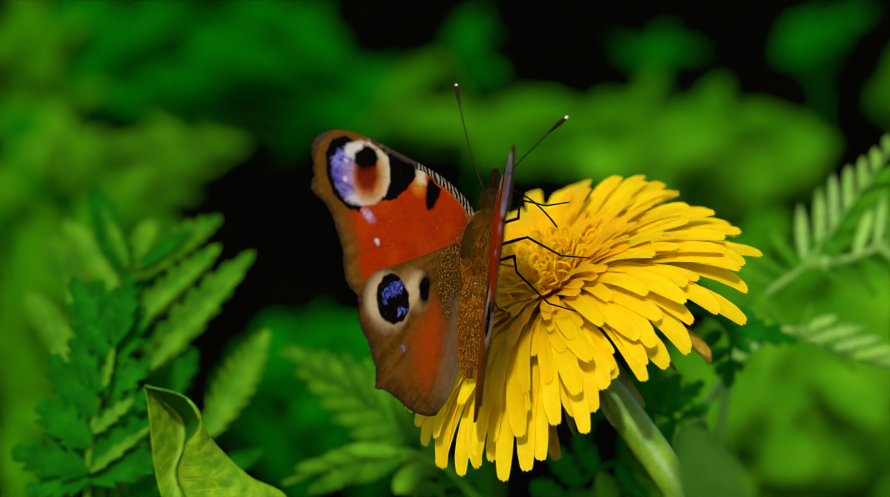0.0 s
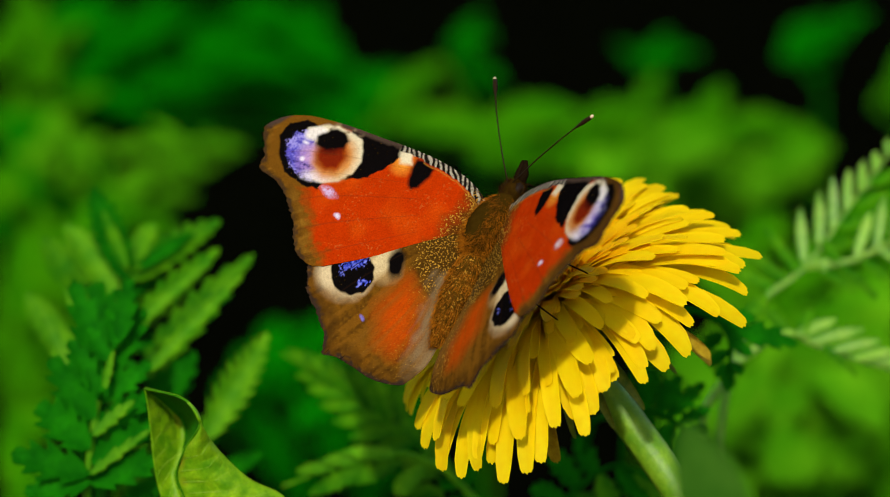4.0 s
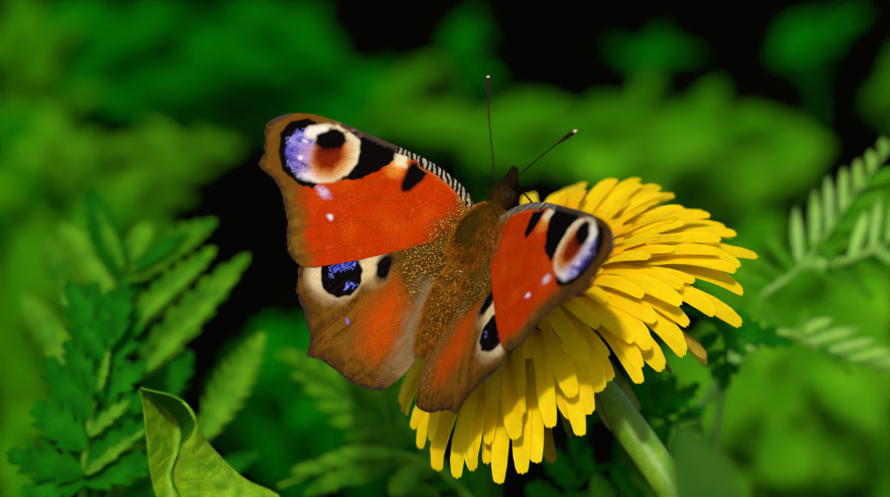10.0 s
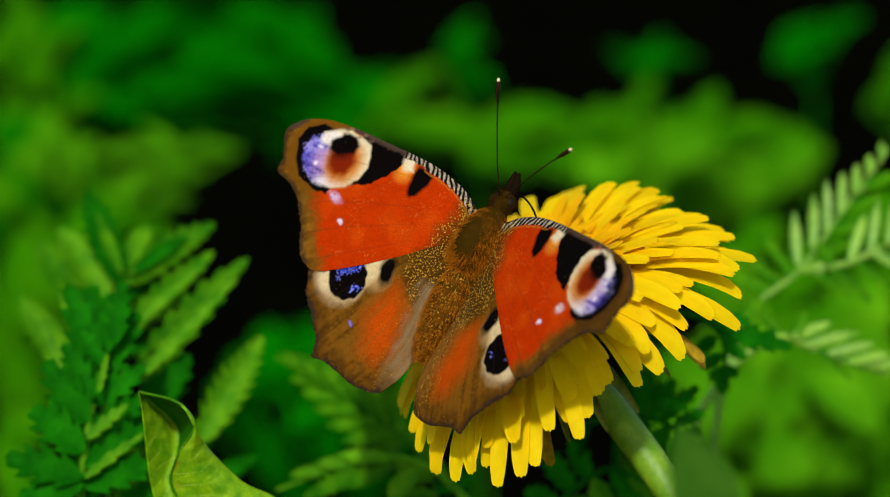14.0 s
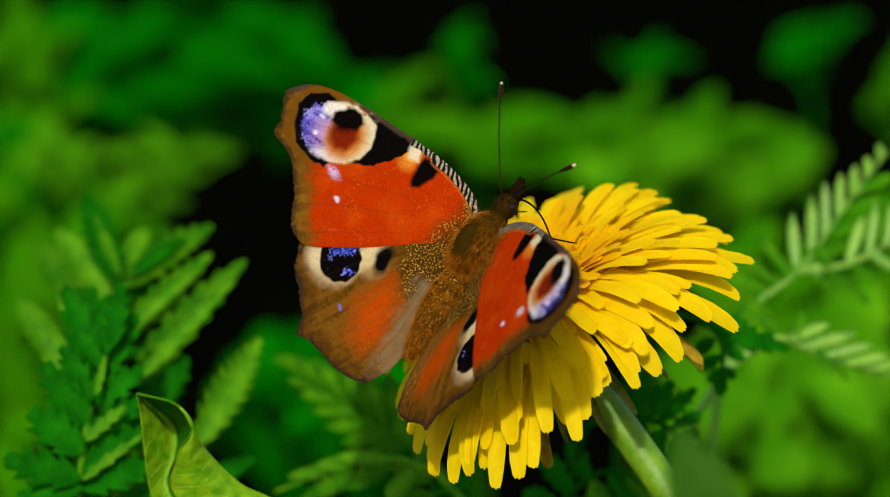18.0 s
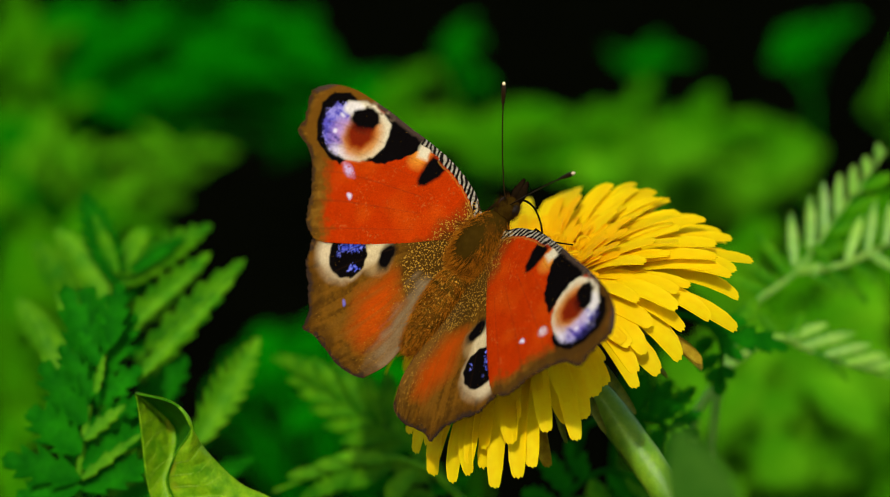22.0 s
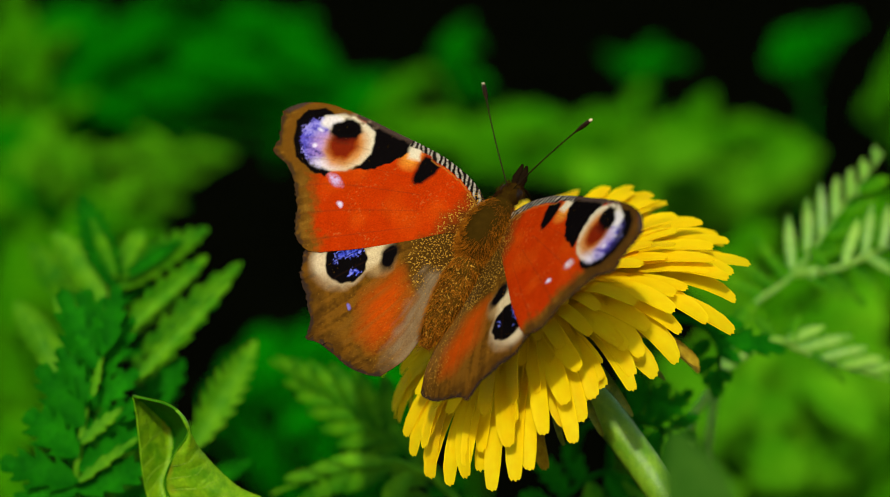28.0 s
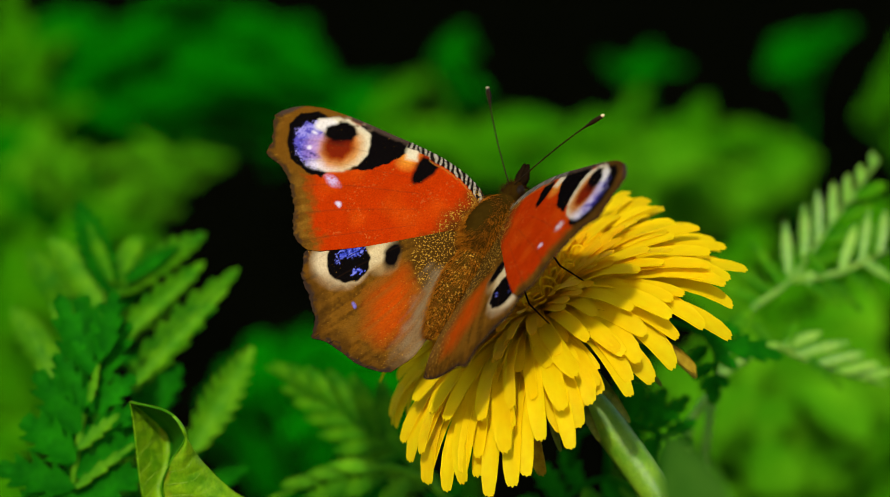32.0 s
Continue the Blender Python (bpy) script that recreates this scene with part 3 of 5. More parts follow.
# ---- curled leaf ----
def through_points(pts, n):
    """n points on a smooth curve through pts."""
    p = [Vector(q) for q in pts]
    out = []
    for k in range(n):
        x = k / (n - 1) * (len(p) - 1)
        i = min(int(x), len(p) - 2)
        s = x - i
        a, b, c, e = p[max(i - 1, 0)], p[i], p[i + 1], p[min(i + 2, len(p) - 1)]
        out.append(0.5 * (2 * b + (c - a) * s + (2 * a - 5 * b + 4 * c - e) * s * s + (3 * b - a - 3 * c + e) * s ** 3))
    return out


def build_curled_leaf():
    left = [at(*q) for q in ((-39.34, -18.13, 2), (-39.04, -19.6, 1), (-38.75, -21.43, 0), (-38.31, -25.91, -1), (-37.87, -29.28, -2), (-37.14, -32.44, -2), (-35.52, -38.31, -4))]
    crease = [at(*q) for q in ((-39.34, -18.13, 2), (-36.77, -20.11, -3), (-34.35, -22.9, -6), (-34.49, -26.2, -5), (-35.45, -29.28, -4), (-34.49, -32.73, -3), (-32.22, -38.31, -3))]
    rim = [at(*q) for q in ((-39.34, -18.13, 2), (-34.35, -19.52, 6), (-32.22, -22.46, 6), (-34.13, -25.91, 4), (-35.23, -29.28, 2), (-34.05, -32.59, 1), (-31.85, -38.31, 0))]
    front = [at(*q) for q in ((-39.34, -18.13, 2), (-34.27, -19.52, 6), (-32.07, -22.68, 6), (-30.09, -25.69, 2), (-25.98, -29.72, 0), (-20.84, -32.88, -2), (-23.04, -39.78, -4))]
    n = 40
    a, b, c, e = [through_points(q, n) for q in (left, crease, rim, front)]
    rows = []
    for i in range(n):
        s = i / (n - 1)
        row = through_points([a[i], a[i].lerp(b[i], 0.5) - NEAR * 0.0006, b[i], b[i].lerp(c[i], 0.55) - NEAR * 0.0008, c[i]], 17)
        bulge = NEAR * 0.0016 * min(1, (c[i] - e[i]).length / 0.003)
        row += through_points([c[i], c[i].lerp(e[i], 0.4) + bulge, c[i].lerp(e[i], 0.75) + bulge * 0.7, e[i]], 14)[1:]
        k = 0.00012 * math.sin(s * 40)
        rows.append([p + NEAR * (0.00035 * noise.noise(p * 300) + k * 0.5) for p in row])
    root = Vector((rows[-1][14].x, rows[-1][14].y + 0.01, -0.012))
    d = thing("curled_leaf", root, "fresh green leaf with its edge rolled over", "leaf")
    v, f = slab([[p - root for p in row] for row in rows], 0.00018)
    me = mesh_from("blade", v, f, M_LEAF)
    me.materials.append(M_LEAF_SHADE)
    wide = len(rows[0]) - 1
    # faces between crease and rim get the dark green that stands for shade
    for k, p in enumerate(me.polygons):
        if k < 2 * wide * (n - 1) and 8 <= k % wide < 16 and 1 < k // wide % (n - 1) < 30:
            p.material_index = 1
    child("blade", me, d)
    for first, last, j0, j1 in [(q, q + 7, 8, 0) for q in range(4, 32, 4)] + [(q, q - 5, 17, 29) for q in range(22, 39, 3)]:
        line = []
        for k in range(9):
            i, j = first + (last - first) * (k / 8) ** 1.3, j0 + (j1 - j0) * k / 8
            a, b = rows[int(i)][round(j)], rows[min(int(i) + 1, n - 1)][round(j)]
            line.append(a.lerp(b, i % 1) + NEAR * 0.00002 - root)
        v, f = tube(line, [0.00006 - 0.000005 * k for k in range(9)], 5)
        child("vein", mesh_from("vein", v, f, M_VEIN), d)
    top = rows[-1][16] - root
    v, f = tube(bezier(Vector((0, 0, 0)), Vector((0, 0, 0.05)), top - Vector((0, 0, 0.03)), top, 12), [0.0012] * 12, 8)
    child("leaf_stalk", mesh_from("leaf_stalk", v, f, M_STEM), d)
    line = [p + NEAR * 0.00012 - root for p in c]
    v, f = tube(line, [0.00016] * n, 6)
    child("leaf_rim", mesh_from("leaf_rim", v, f, M_FERN_PALE), d, None, "pale rolled edge")


build_curled_leaf()


# ---- plants further back ----
DEPTH = 0.45


def weed(spot, leaves, material, label, seed):
    """A meadow plant: a stem from the ground with pointed leaves. leaves: middle x, y, w; apparent length and width; direction in degrees."""
    rnd = random.Random(seed)
    spot, leaves = (spot[0], spot[1], spot[2] * DEPTH), [(q[0], q[1], q[2] * DEPTH, *q[3:]) for q in leaves]
    top = at(*spot)
    root = Vector((top.x, top.y + 0.01, -0.012))
    d = thing("meadow_plant", root, label, "plant", "meadow plants further back")
    line = bezier(root, root + Vector((0, 0, top.z * 0.4)), top - Vector((0, 0, top.z * 0.3)), top, 10)
    v, f = tube([p - root for p in line], [0.0009 - 0.0004 * i / 9 for i in range(10)], 6)
    child("stem", mesh_from("stem", v, f, material), d)
    spread = []
    for x, y, w, length, width, turn in leaves:
        spread.append((x, y, w, length * 0.8, width * 0.8, turn))
        for _ in range(3):
            s, c = rnd.uniform(-0.5, 0.5) * length, rnd.uniform(-0.5, 0.5) * width
            a = radians(turn)
            spread.append((x + s * math.cos(a) - c * math.sin(a), y + s * math.sin(a) + c * math.cos(a), w + rnd.uniform(-60, 60) * DEPTH, length * rnd.uniform(0.35, 0.6), width * rnd.uniform(0.4, 0.7), turn + rnd.uniform(-60, 60)))
    for x, y, w, length, width, turn in spread:
        a = radians(turn)
        along = way(math.cos(a), math.sin(a), rnd.uniform(-0.25, 0.25))
        mid = at(x, y, w)
        k = 1 - w / 1000 / FOCUS
        length, width = length * k, width * k
        rows = []
        for i in range(13):
            s = i / 12
            half = width / 2000 * math.sin(math.pi * (0.04 + 0.94 * s)) ** 0.8 * (1 + 0.12 * math.sin(i * 2.4))
            rows.append([(length / 1000 * (s - 0.5), c * half, abs(c) * half * 0.3 - 0.25 * length / 1000 * (s - 0.5) ** 2) for c in (-1, -0.5, 0, 0.5, 1)])
        v, f = slab(rows, 0.0002)
        m = frame_of(mid - root, along, way(rnd.uniform(-0.3, 0.3), 0.7, 0.65))
        child("leaf", mesh_from("leaf", v, f, material), d, m)
        foot = m @ Vector((-length / 2000, 0, -0.06 * length / 1000))
        q = min(line, key=lambda p: (p - root - foot).length) - root
        v, f = tube([q, q.lerp(foot, 0.5) + Vector((0, 0, 0.003)), foot], [0.0007, 0.0006, 0.0005], 5)
        child("leaf_stalk", mesh_from("leaf_stalk", v, f, material), d)
    return d


G, Y = M_WEED, M_WEED_PALE
weed((5.58, 10.13, -900), [(-0.29, 15.63, -900, 22.02, 8.07, 170), (9.98, 16.37, -900, 19.08, 8.81, 10), (12.92, 12.33, -900, 14.68, 6.61, -20), (-6.16, 16.37, -930, 14.68, 4.4, 190)], Y, "yellowish green leafy plant, out of focus", 1)
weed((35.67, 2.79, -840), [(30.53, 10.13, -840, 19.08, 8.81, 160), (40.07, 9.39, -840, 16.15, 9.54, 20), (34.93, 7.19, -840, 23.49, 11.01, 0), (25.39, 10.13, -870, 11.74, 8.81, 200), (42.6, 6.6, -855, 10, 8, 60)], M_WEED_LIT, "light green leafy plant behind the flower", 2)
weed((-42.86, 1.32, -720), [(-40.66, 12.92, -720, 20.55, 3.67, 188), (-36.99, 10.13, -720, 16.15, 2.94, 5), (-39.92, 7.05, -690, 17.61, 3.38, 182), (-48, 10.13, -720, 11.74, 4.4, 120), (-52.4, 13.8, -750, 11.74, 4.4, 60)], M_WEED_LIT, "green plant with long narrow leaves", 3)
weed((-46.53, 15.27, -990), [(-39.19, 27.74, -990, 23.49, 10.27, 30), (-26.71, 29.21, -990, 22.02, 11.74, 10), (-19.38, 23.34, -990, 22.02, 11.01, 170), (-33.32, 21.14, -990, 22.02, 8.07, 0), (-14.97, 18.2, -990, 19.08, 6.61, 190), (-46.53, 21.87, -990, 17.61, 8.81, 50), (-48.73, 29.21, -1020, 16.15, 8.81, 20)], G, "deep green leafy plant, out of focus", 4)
weed((-55.34, 16, -900), [(-53.14, 23.34, -900, 22.02, 4.4, 50), (-56.07, 27.74, -900, 14.68, 5.14, 70), (-49.47, 18.2, -900, 14.68, 4.4, 30)], Y, "yellowish green leafy plant at the edge of the bed", 5)
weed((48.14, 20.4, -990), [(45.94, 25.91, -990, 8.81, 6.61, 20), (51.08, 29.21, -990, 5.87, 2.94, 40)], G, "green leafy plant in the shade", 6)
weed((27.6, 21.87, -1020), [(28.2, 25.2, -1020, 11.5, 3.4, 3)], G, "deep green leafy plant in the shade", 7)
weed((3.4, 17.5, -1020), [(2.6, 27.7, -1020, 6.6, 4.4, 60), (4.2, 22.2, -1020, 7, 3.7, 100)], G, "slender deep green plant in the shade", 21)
weed((60.5, 11.6, -900), [(58.5, 22.6, -900, 10, 3.6, 80), (62, 16, -900, 8, 3.6, 100)], Y, "light green plant at the edge of the bed", 8)
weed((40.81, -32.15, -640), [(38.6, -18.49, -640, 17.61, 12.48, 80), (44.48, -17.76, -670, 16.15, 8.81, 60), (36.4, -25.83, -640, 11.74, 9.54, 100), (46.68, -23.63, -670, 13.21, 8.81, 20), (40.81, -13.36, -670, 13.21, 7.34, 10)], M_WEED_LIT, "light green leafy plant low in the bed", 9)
weed((52.55, -33.91, -660), [(53.28, -25.83, -660, 14.68, 10.27, 60), (51.08, -19.23, -660, 14.68, 9.54, 120), (56.22, -30.97, -660, 10.27, 8.81, 90), (48.14, -29.5, -660, 10.27, 8.07, 10), (55.48, -8.95, -690, 11.74, 8.07, 80), (48.88, -8.95, -690, 11.74, 6.61, 20)], Y, "light green leafy plant low in the bed", 10)
weed((-55.34, -33.91, -600), [(-54.6, -4.55, -660, 19.08, 8.07, 90), (-56.07, -11.89, -660, 14.68, 6.61, 80), (-53.14, 1.32, -690, 14.68, 8.07, 100), (-55.34, -25.83, -600, 14.68, 7.34, 80)], Y, "light green leafy plant", 11)
weed((-19.38, -33.91, -690), [(-22.31, -18.49, -690, 14.68, 6.61, 10), (-16.44, -11.89, -720, 13.21, 5.87, 20), (-12.04, -16.29, -690, 14.68, 5.87, 170), (-25.25, -14.83, -690, 8.81, 5.14, 60)], G, "deep green leafy plant low in the bed", 12)
weed((25.39, 10.13, -960), [(21.72, 13.8, -960, 8.81, 8.07, 80), (23.19, 17.47, -960, 8.81, 4.4, 30)], Y, "light green leafy plant behind the flower", 13)
weed((-55.34, 1.32, -780), [(-55.34, 7.93, -780, 13.21, 8.07, 80), (-50.93, 4.26, -780, 11.74, 7.34, 40), (-46.53, 7.93, -780, 11.74, 5.87, 10), (-54.6, 13.8, -810, 10.27, 5.87, 110)], G, "deep green leafy plant at the edge of the bed", 14)


weed((45.21, -19.23, -570), [(48.88, -2.35, -570, 16.15, 11.01, 30), (53.28, 1.32, -570, 14.68, 10.27, 80), (45.21, -11.16, -570, 13.21, 8.07, 10), (37.14, -2.35, -600, 13.21, 8.81, 60), (55.48, -4.55, -570, 11.74, 8.81, 100)], Y, "light green leafy plant behind a feathery leaf", 15)
weed((-50.2, -19.23, -630), [(-42.86, -2.35, -630, 13.21, 8.81, 30), (-53.14, -8.95, -630, 11.74, 8.81, 100), (-49.47, -2.35, -630, 16.15, 9.54, 60), (-45.06, 2.79, -630, 14.68, 8.07, 20), (-53.14, -15.56, -630, 14.68, 9.54, 90), (-39.19, 1.32, -645, 11.74, 5.14, 10)], Y, "deep green leafy plant behind a feathery leaf", 16)
weed((-10.57, -33.91, -630), [(-13.5, -20.7, -630, 17.61, 6.61, 10), (-6.16, -16.29, -630, 14.68, 7.34, 160), (-19.38, -13.36, -645, 11.74, 4.4, 30)], G, "deep green leafy plant low in the bed", 17)


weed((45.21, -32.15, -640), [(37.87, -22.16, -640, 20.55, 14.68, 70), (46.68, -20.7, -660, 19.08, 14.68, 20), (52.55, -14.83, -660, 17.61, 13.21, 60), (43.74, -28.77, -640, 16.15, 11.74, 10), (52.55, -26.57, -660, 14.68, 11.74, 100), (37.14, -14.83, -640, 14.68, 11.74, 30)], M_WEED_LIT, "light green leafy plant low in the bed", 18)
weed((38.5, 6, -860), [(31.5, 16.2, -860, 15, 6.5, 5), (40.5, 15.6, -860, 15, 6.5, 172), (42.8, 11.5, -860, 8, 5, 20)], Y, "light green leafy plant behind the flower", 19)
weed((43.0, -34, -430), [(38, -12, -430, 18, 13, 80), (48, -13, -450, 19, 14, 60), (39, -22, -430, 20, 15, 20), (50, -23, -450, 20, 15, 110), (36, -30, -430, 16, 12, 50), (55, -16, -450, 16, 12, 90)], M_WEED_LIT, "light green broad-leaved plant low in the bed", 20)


# ---- near leaf, out of focus ----
def build_near_leaf():
    tip, foot = at(30.6, -22.8, 95), at(37.2, -41.98, 95)
    root = Vector((foot.x, foot.y, -0.012))
    d = thing("grass_leaf", root, "pale green leaf close by, out of focus", "leaf")
    length = (tip - foot).length
    rows = []
    for i in range(14):
        s = i / 13
        half = 0.0034 * math.sin(math.pi * (0.06 + 0.92 * s)) ** 0.7
        rows.append([(length * s, c * half, abs(c) * half * 0.35) for c in (-1, -0.5, 0, 0.5, 1)])
    v, f = slab(rows, 0.0002)
    child("blade", mesh_from("blade", v, f, M_GRASS), d, frame_of(foot - root, tip - foot, way(0, 0.4, 0.9)))
    v, f = tube(bezier(Vector((0, 0, 0)), Vector((0, 0, 0.05)), foot - root - Vector((0, 0, 0.03)), foot - root, 10), [0.001] * 10, 6)
    child("leaf_stalk", mesh_from("leaf_stalk", v, f, M_STEM), d)


build_near_leaf()


# ---- butterfly ----
def scales_material(name, rough=0.55):
    """Wing scales: the tint laid down per scale row, with grain and a fine relief."""
    m, t, b = mat(name, rough, 0.0)
    at_ = t.nodes.new("ShaderNodeAttribute")
    at_.attribute_name = "tint"
    n = noisy(t, 5200, 3, 0.7)
    n2 = noisy(t, 700, 4)
    grain = mixed(t, n.outputs[0], (0.34, 0.31, 0.29), (1.0, 0.98, 0.96))
    big = mixed(t, n2.outputs[0], (0.82, 0.8, 0.78), (1.16, 1.18, 1.2))
    fleck = noisy(t, 4400, 2, 0.5)
    low, span = t.nodes.new("ShaderNodeMath"), t.nodes.new("ShaderNodeMath")
    low.operation, span.operation, span.use_clamp = 'MULTIPLY_ADD', 'MULTIPLY_ADD', True
    t.links.new(at_.outputs["Alpha"], low.inputs[0])
    low.inputs[1].default_value = 0.22
    t.links.new(fleck.outputs[0], low.inputs[2])
    t.links.new(low.outputs[0], span.inputs[0])
    span.inputs[1].default_value, span.inputs[2].default_value = 14.0, -14.0 * 0.72
    dusted = mixed(t, span.outputs[0], at_.outputs["Color"], GOLD)
    c = mixed(t, 1.0, mixed(t, 1.0, dusted, grain, 'MULTIPLY'), big, 'MULTIPLY')
    t.links.new(c, b.inputs["Base Color"])
    bumped(t, b, n.outputs[0], 0.5, 0.00008)
    return m


GOLD = (0.44, 0.23, 0.028)
M_WING = scales_material("wing_scales")


def along_line(ctrl, n):
    """n points at even steps of arc on a smooth curve through ctrl."""
    c = np.array(ctrl, float)
    ext = np.concatenate([[2 * c[0] - c[1]], c, [2 * c[-1] - c[-2]]])
    out = []
    for i in range(len(c) - 1):
        p0, p1, p2, p3 = ext[i:i + 4]
        for s in np.linspace(0, 1, 24, endpoint=False):
            out.append(0.5 * (2 * p1 + (p2 - p0) * s + (2 * p0 - 5 * p1 + 4 * p2 - p3) * s ** 2 + (3 * p1 - p0 - 3 * p2 + p3) * s ** 3))
    out.append(c[-1])
    out = np.array(out)
    d = np.concatenate([[0], np.cumsum(np.linalg.norm(np.diff(out, axis=0), axis=1))])
    q = np.linspace(0, d[-1], n)
    return np.stack([np.interp(q, d, out[:, k]) for k in range(2)], 1)


def sheet(lead, outer, trail, nu, nv):
    """A wing blade filled between leading edge, outer margin and trailing edge."""
    a, b, o = along_line(lead, nu), along_line(trail, nu), along_line(outer, nv)
    r = np.linspace(a[0], b[0], nv)
    s, t = np.linspace(0, 1, nu)[:, None, None], np.linspace(0, 1, nv)[None, :, None]
    p = (1 - t) * a[:, None] + t * b[:, None] + (1 - s) * r[None] + s * o[None] \
        - ((1 - s) * (1 - t) * a[0] + (1 - s) * t * b[0] + s * (1 - t) * a[-1] + s * t * b[-1])
    return p, s[:, :, 0] + 0 * t[:, :, 0], t[:, :, 0] + 0 * s[:, :, 0], a, o


def field(u, v, freq, seed):
    """Smooth value noise from -1 to 1."""
    g = np.random.RandomState(seed).uniform(-1, 1, (256, 256))
    x, y = u * freq + 60, v * freq + 60
    i, j = np.floor(x).astype(int), np.floor(y).astype(int)
    fx, fy = x - i, y - j
    fx, fy = fx * fx * (3 - 2 * fx), fy * fy * (3 - 2 * fy)
    i, j, k, m = i % 256, j % 256, (i + 1) % 256, (j + 1) % 256
    return (g[i, j] * (1 - fx) + g[k, j] * fx) * (1 - fy) + (g[i, m] * (1 - fx) + g[k, m] * fx) * fy


def oval(u, v, cx, cy, rx, ry, turn=0.0, soft=0.25):
    a = radians(turn)
    x, y = (u - cx) * math.cos(a) + (v - cy) * math.sin(a), -(u - cx) * math.sin(a) + (v - cy) * math.cos(a)
    d = np.sqrt((x / rx) ** 2 + (y / ry) ** 2)
    return np.clip((1 - d) * min(rx, ry) / soft + 0.5, 0, 1)


def patch(u, v, pts, soft=0.2):
    """Cover of a polygon with soft edges."""
    p = np.array(pts, float)
    inside = np.zeros(u.shape, bool)
    dist = np.full(u.shape, 1e9)
    for (x0, y0), (x1, y1) in zip(p, np.roll(p, -1, axis=0)):
        cross = ((y0 > v) != (y1 > v)) & (u < (x1 - x0) * (v - y0) / (y1 - y0 + 1e-12) + x0)
        inside ^= cross
        k = np.clip(((u - x0) * (x1 - x0) + (v - y0) * (y1 - y0)) / ((x1 - x0) ** 2 + (y1 - y0) ** 2 + 1e-12), 0, 1)
        dist = np.minimum(dist, np.hypot(u - x0 - k * (x1 - x0), v - y0 - k * (y1 - y0)))
    return np.clip(np.where(inside, dist, -dist) / soft + 0.5, 0, 1)


def to_edge(u, v, line):
    d = np.full(u.shape, 1e9)
    for q in line[::2]:
        d = np.minimum(d, np.hypot(u - q[0], v - q[1]))
    return d


def lay(c, colour, cover):
    c[:] = c * (1 - cover[..., None]) + np.array(colour) * cover[..., None]


ORANGE, BROWN, CREAM, BLACK = (0.50, 0.034, 0.001), (0.17, 0.070, 0.006), (0.76, 0.67, 0.43), (0.004, 0.003, 0.003)
BLUE, LILAC, RUST = (0.10, 0.085, 0.52), (0.52, 0.30, 0.54), (0.20, 0.016, 0.003)


def paint_forewing(u, v, s, t, lead, outer, side):
    u, v = u + 0.13 * field(u, v, 1.6, 1), v + 0.13 * field(u, v, 1.6, 2)
    fine = field(u, v, 4.5, 3)
    c = np.zeros(u.shape + (3,))
    c[:] = ORANGE
    lay(c, (0.62, 0.075, 0.003), np.clip(field(u, v, 0.35, 4), 0, 1) * 0.6)
    lay(c, (0.88, 0.34, 0.03), oval(u, v, 12.4, 7.5, 1.1, 1.4, 0, 1.6))
    lay(c, (0.78, 0.30, 0.06), np.clip((fine - 0.55) * 4, 0, 1) * np.clip(field(u, v, 0.5, 11), 0, 1) * 0.35)
    # gold-dusted brown foot of the wing
    foot = np.clip((5.0 + 0.7 * field(u, v, 0.8, 5) - u - 0.28 * (v - 3)) / 2.4, 0, 1)
    lay(c, (0.075, 0.032, 0.004), foot * 0.92)
    dust = np.clip(foot * 1.8, 0, 1) * 0.75 + 0.01
    de, dl = to_edge(u, v, outer[:int(len(outer) * 0.88)]), to_edge(u, v, lead)
    band = 2.5 + 0.3 * field(u, v, 0.9, 12)
    lay(c, BROWN, np.clip((band + 0.5 * field(u, v, 2.2, 15) - de) / 1.8 + 0.5, 0, 1))
    lay(c, (0.30, 0.14, 0.014), np.clip((band - de) / 1.2, 0, 1) * np.clip(field(s * 8, t * 60, 1, 13) * 1.2, 0, 0.7))
    # Right wing: its margin's dark look at that angle is put into colour; eye narrower.
    right_wing = 0.0 if side < 0 else 1.0
    lay(c, (0.07, 0.032, 0.006), np.clip((1.3 + 0.9 * right_wing + 0.5 * field(u, v, 1.3, 18) - de) / 1.0, 0, 1) * (0.6 + 0.2 * right_wing))
    lay(c, (0.05, 0.028, 0.012), np.clip((0.55 + 0.35 * field(u, v, 2.5, 19) - de) / 0.35, 0, 1) * 0.92)
    # black field between eye and bar
    lay(c, BLACK, patch(u, v, [(20.4, 9.6), (13.1, 9.3), (12.8, 8.0), (14.2, 5.9), (15.7, 3.8), (18.9, 2.3), (18.6, 5.6)], 0.16))
    lay(c, (0.07, 0.045, 0.03), np.clip((0.75 - dl) / 0.4, 0, 1) * (u > 13))
    # eye
    true_u, true_v = u, v
    u, v = 22.5 + (u - 22.3 - 0.5 * right_wing) / (0.97 - 0.13 * right_wing), 4.9 + (v - 4.7) / 0.97
    lay(c, BROWN if side < 0 else (0.08, 0.036, 0.006), oval(u, v, 24.6, 4.9, 5.2, 5.4, 0, 0.5))
    grit, ray = field(u, v, 7.0, 33), field(u * 0.5 + 3, v * 2.6, 1, 6)
    lay(c, BLACK, patch(u, v, [(26.2, 8.7), (28.4, 7.3), (28.9, 5.3), (28.0, 2.9), (26.2, 0.8), (23.4, 0.0), (21.3, 0.3), (21.0, 1.2), (23, 4), (24, 8.2)], 0.16))
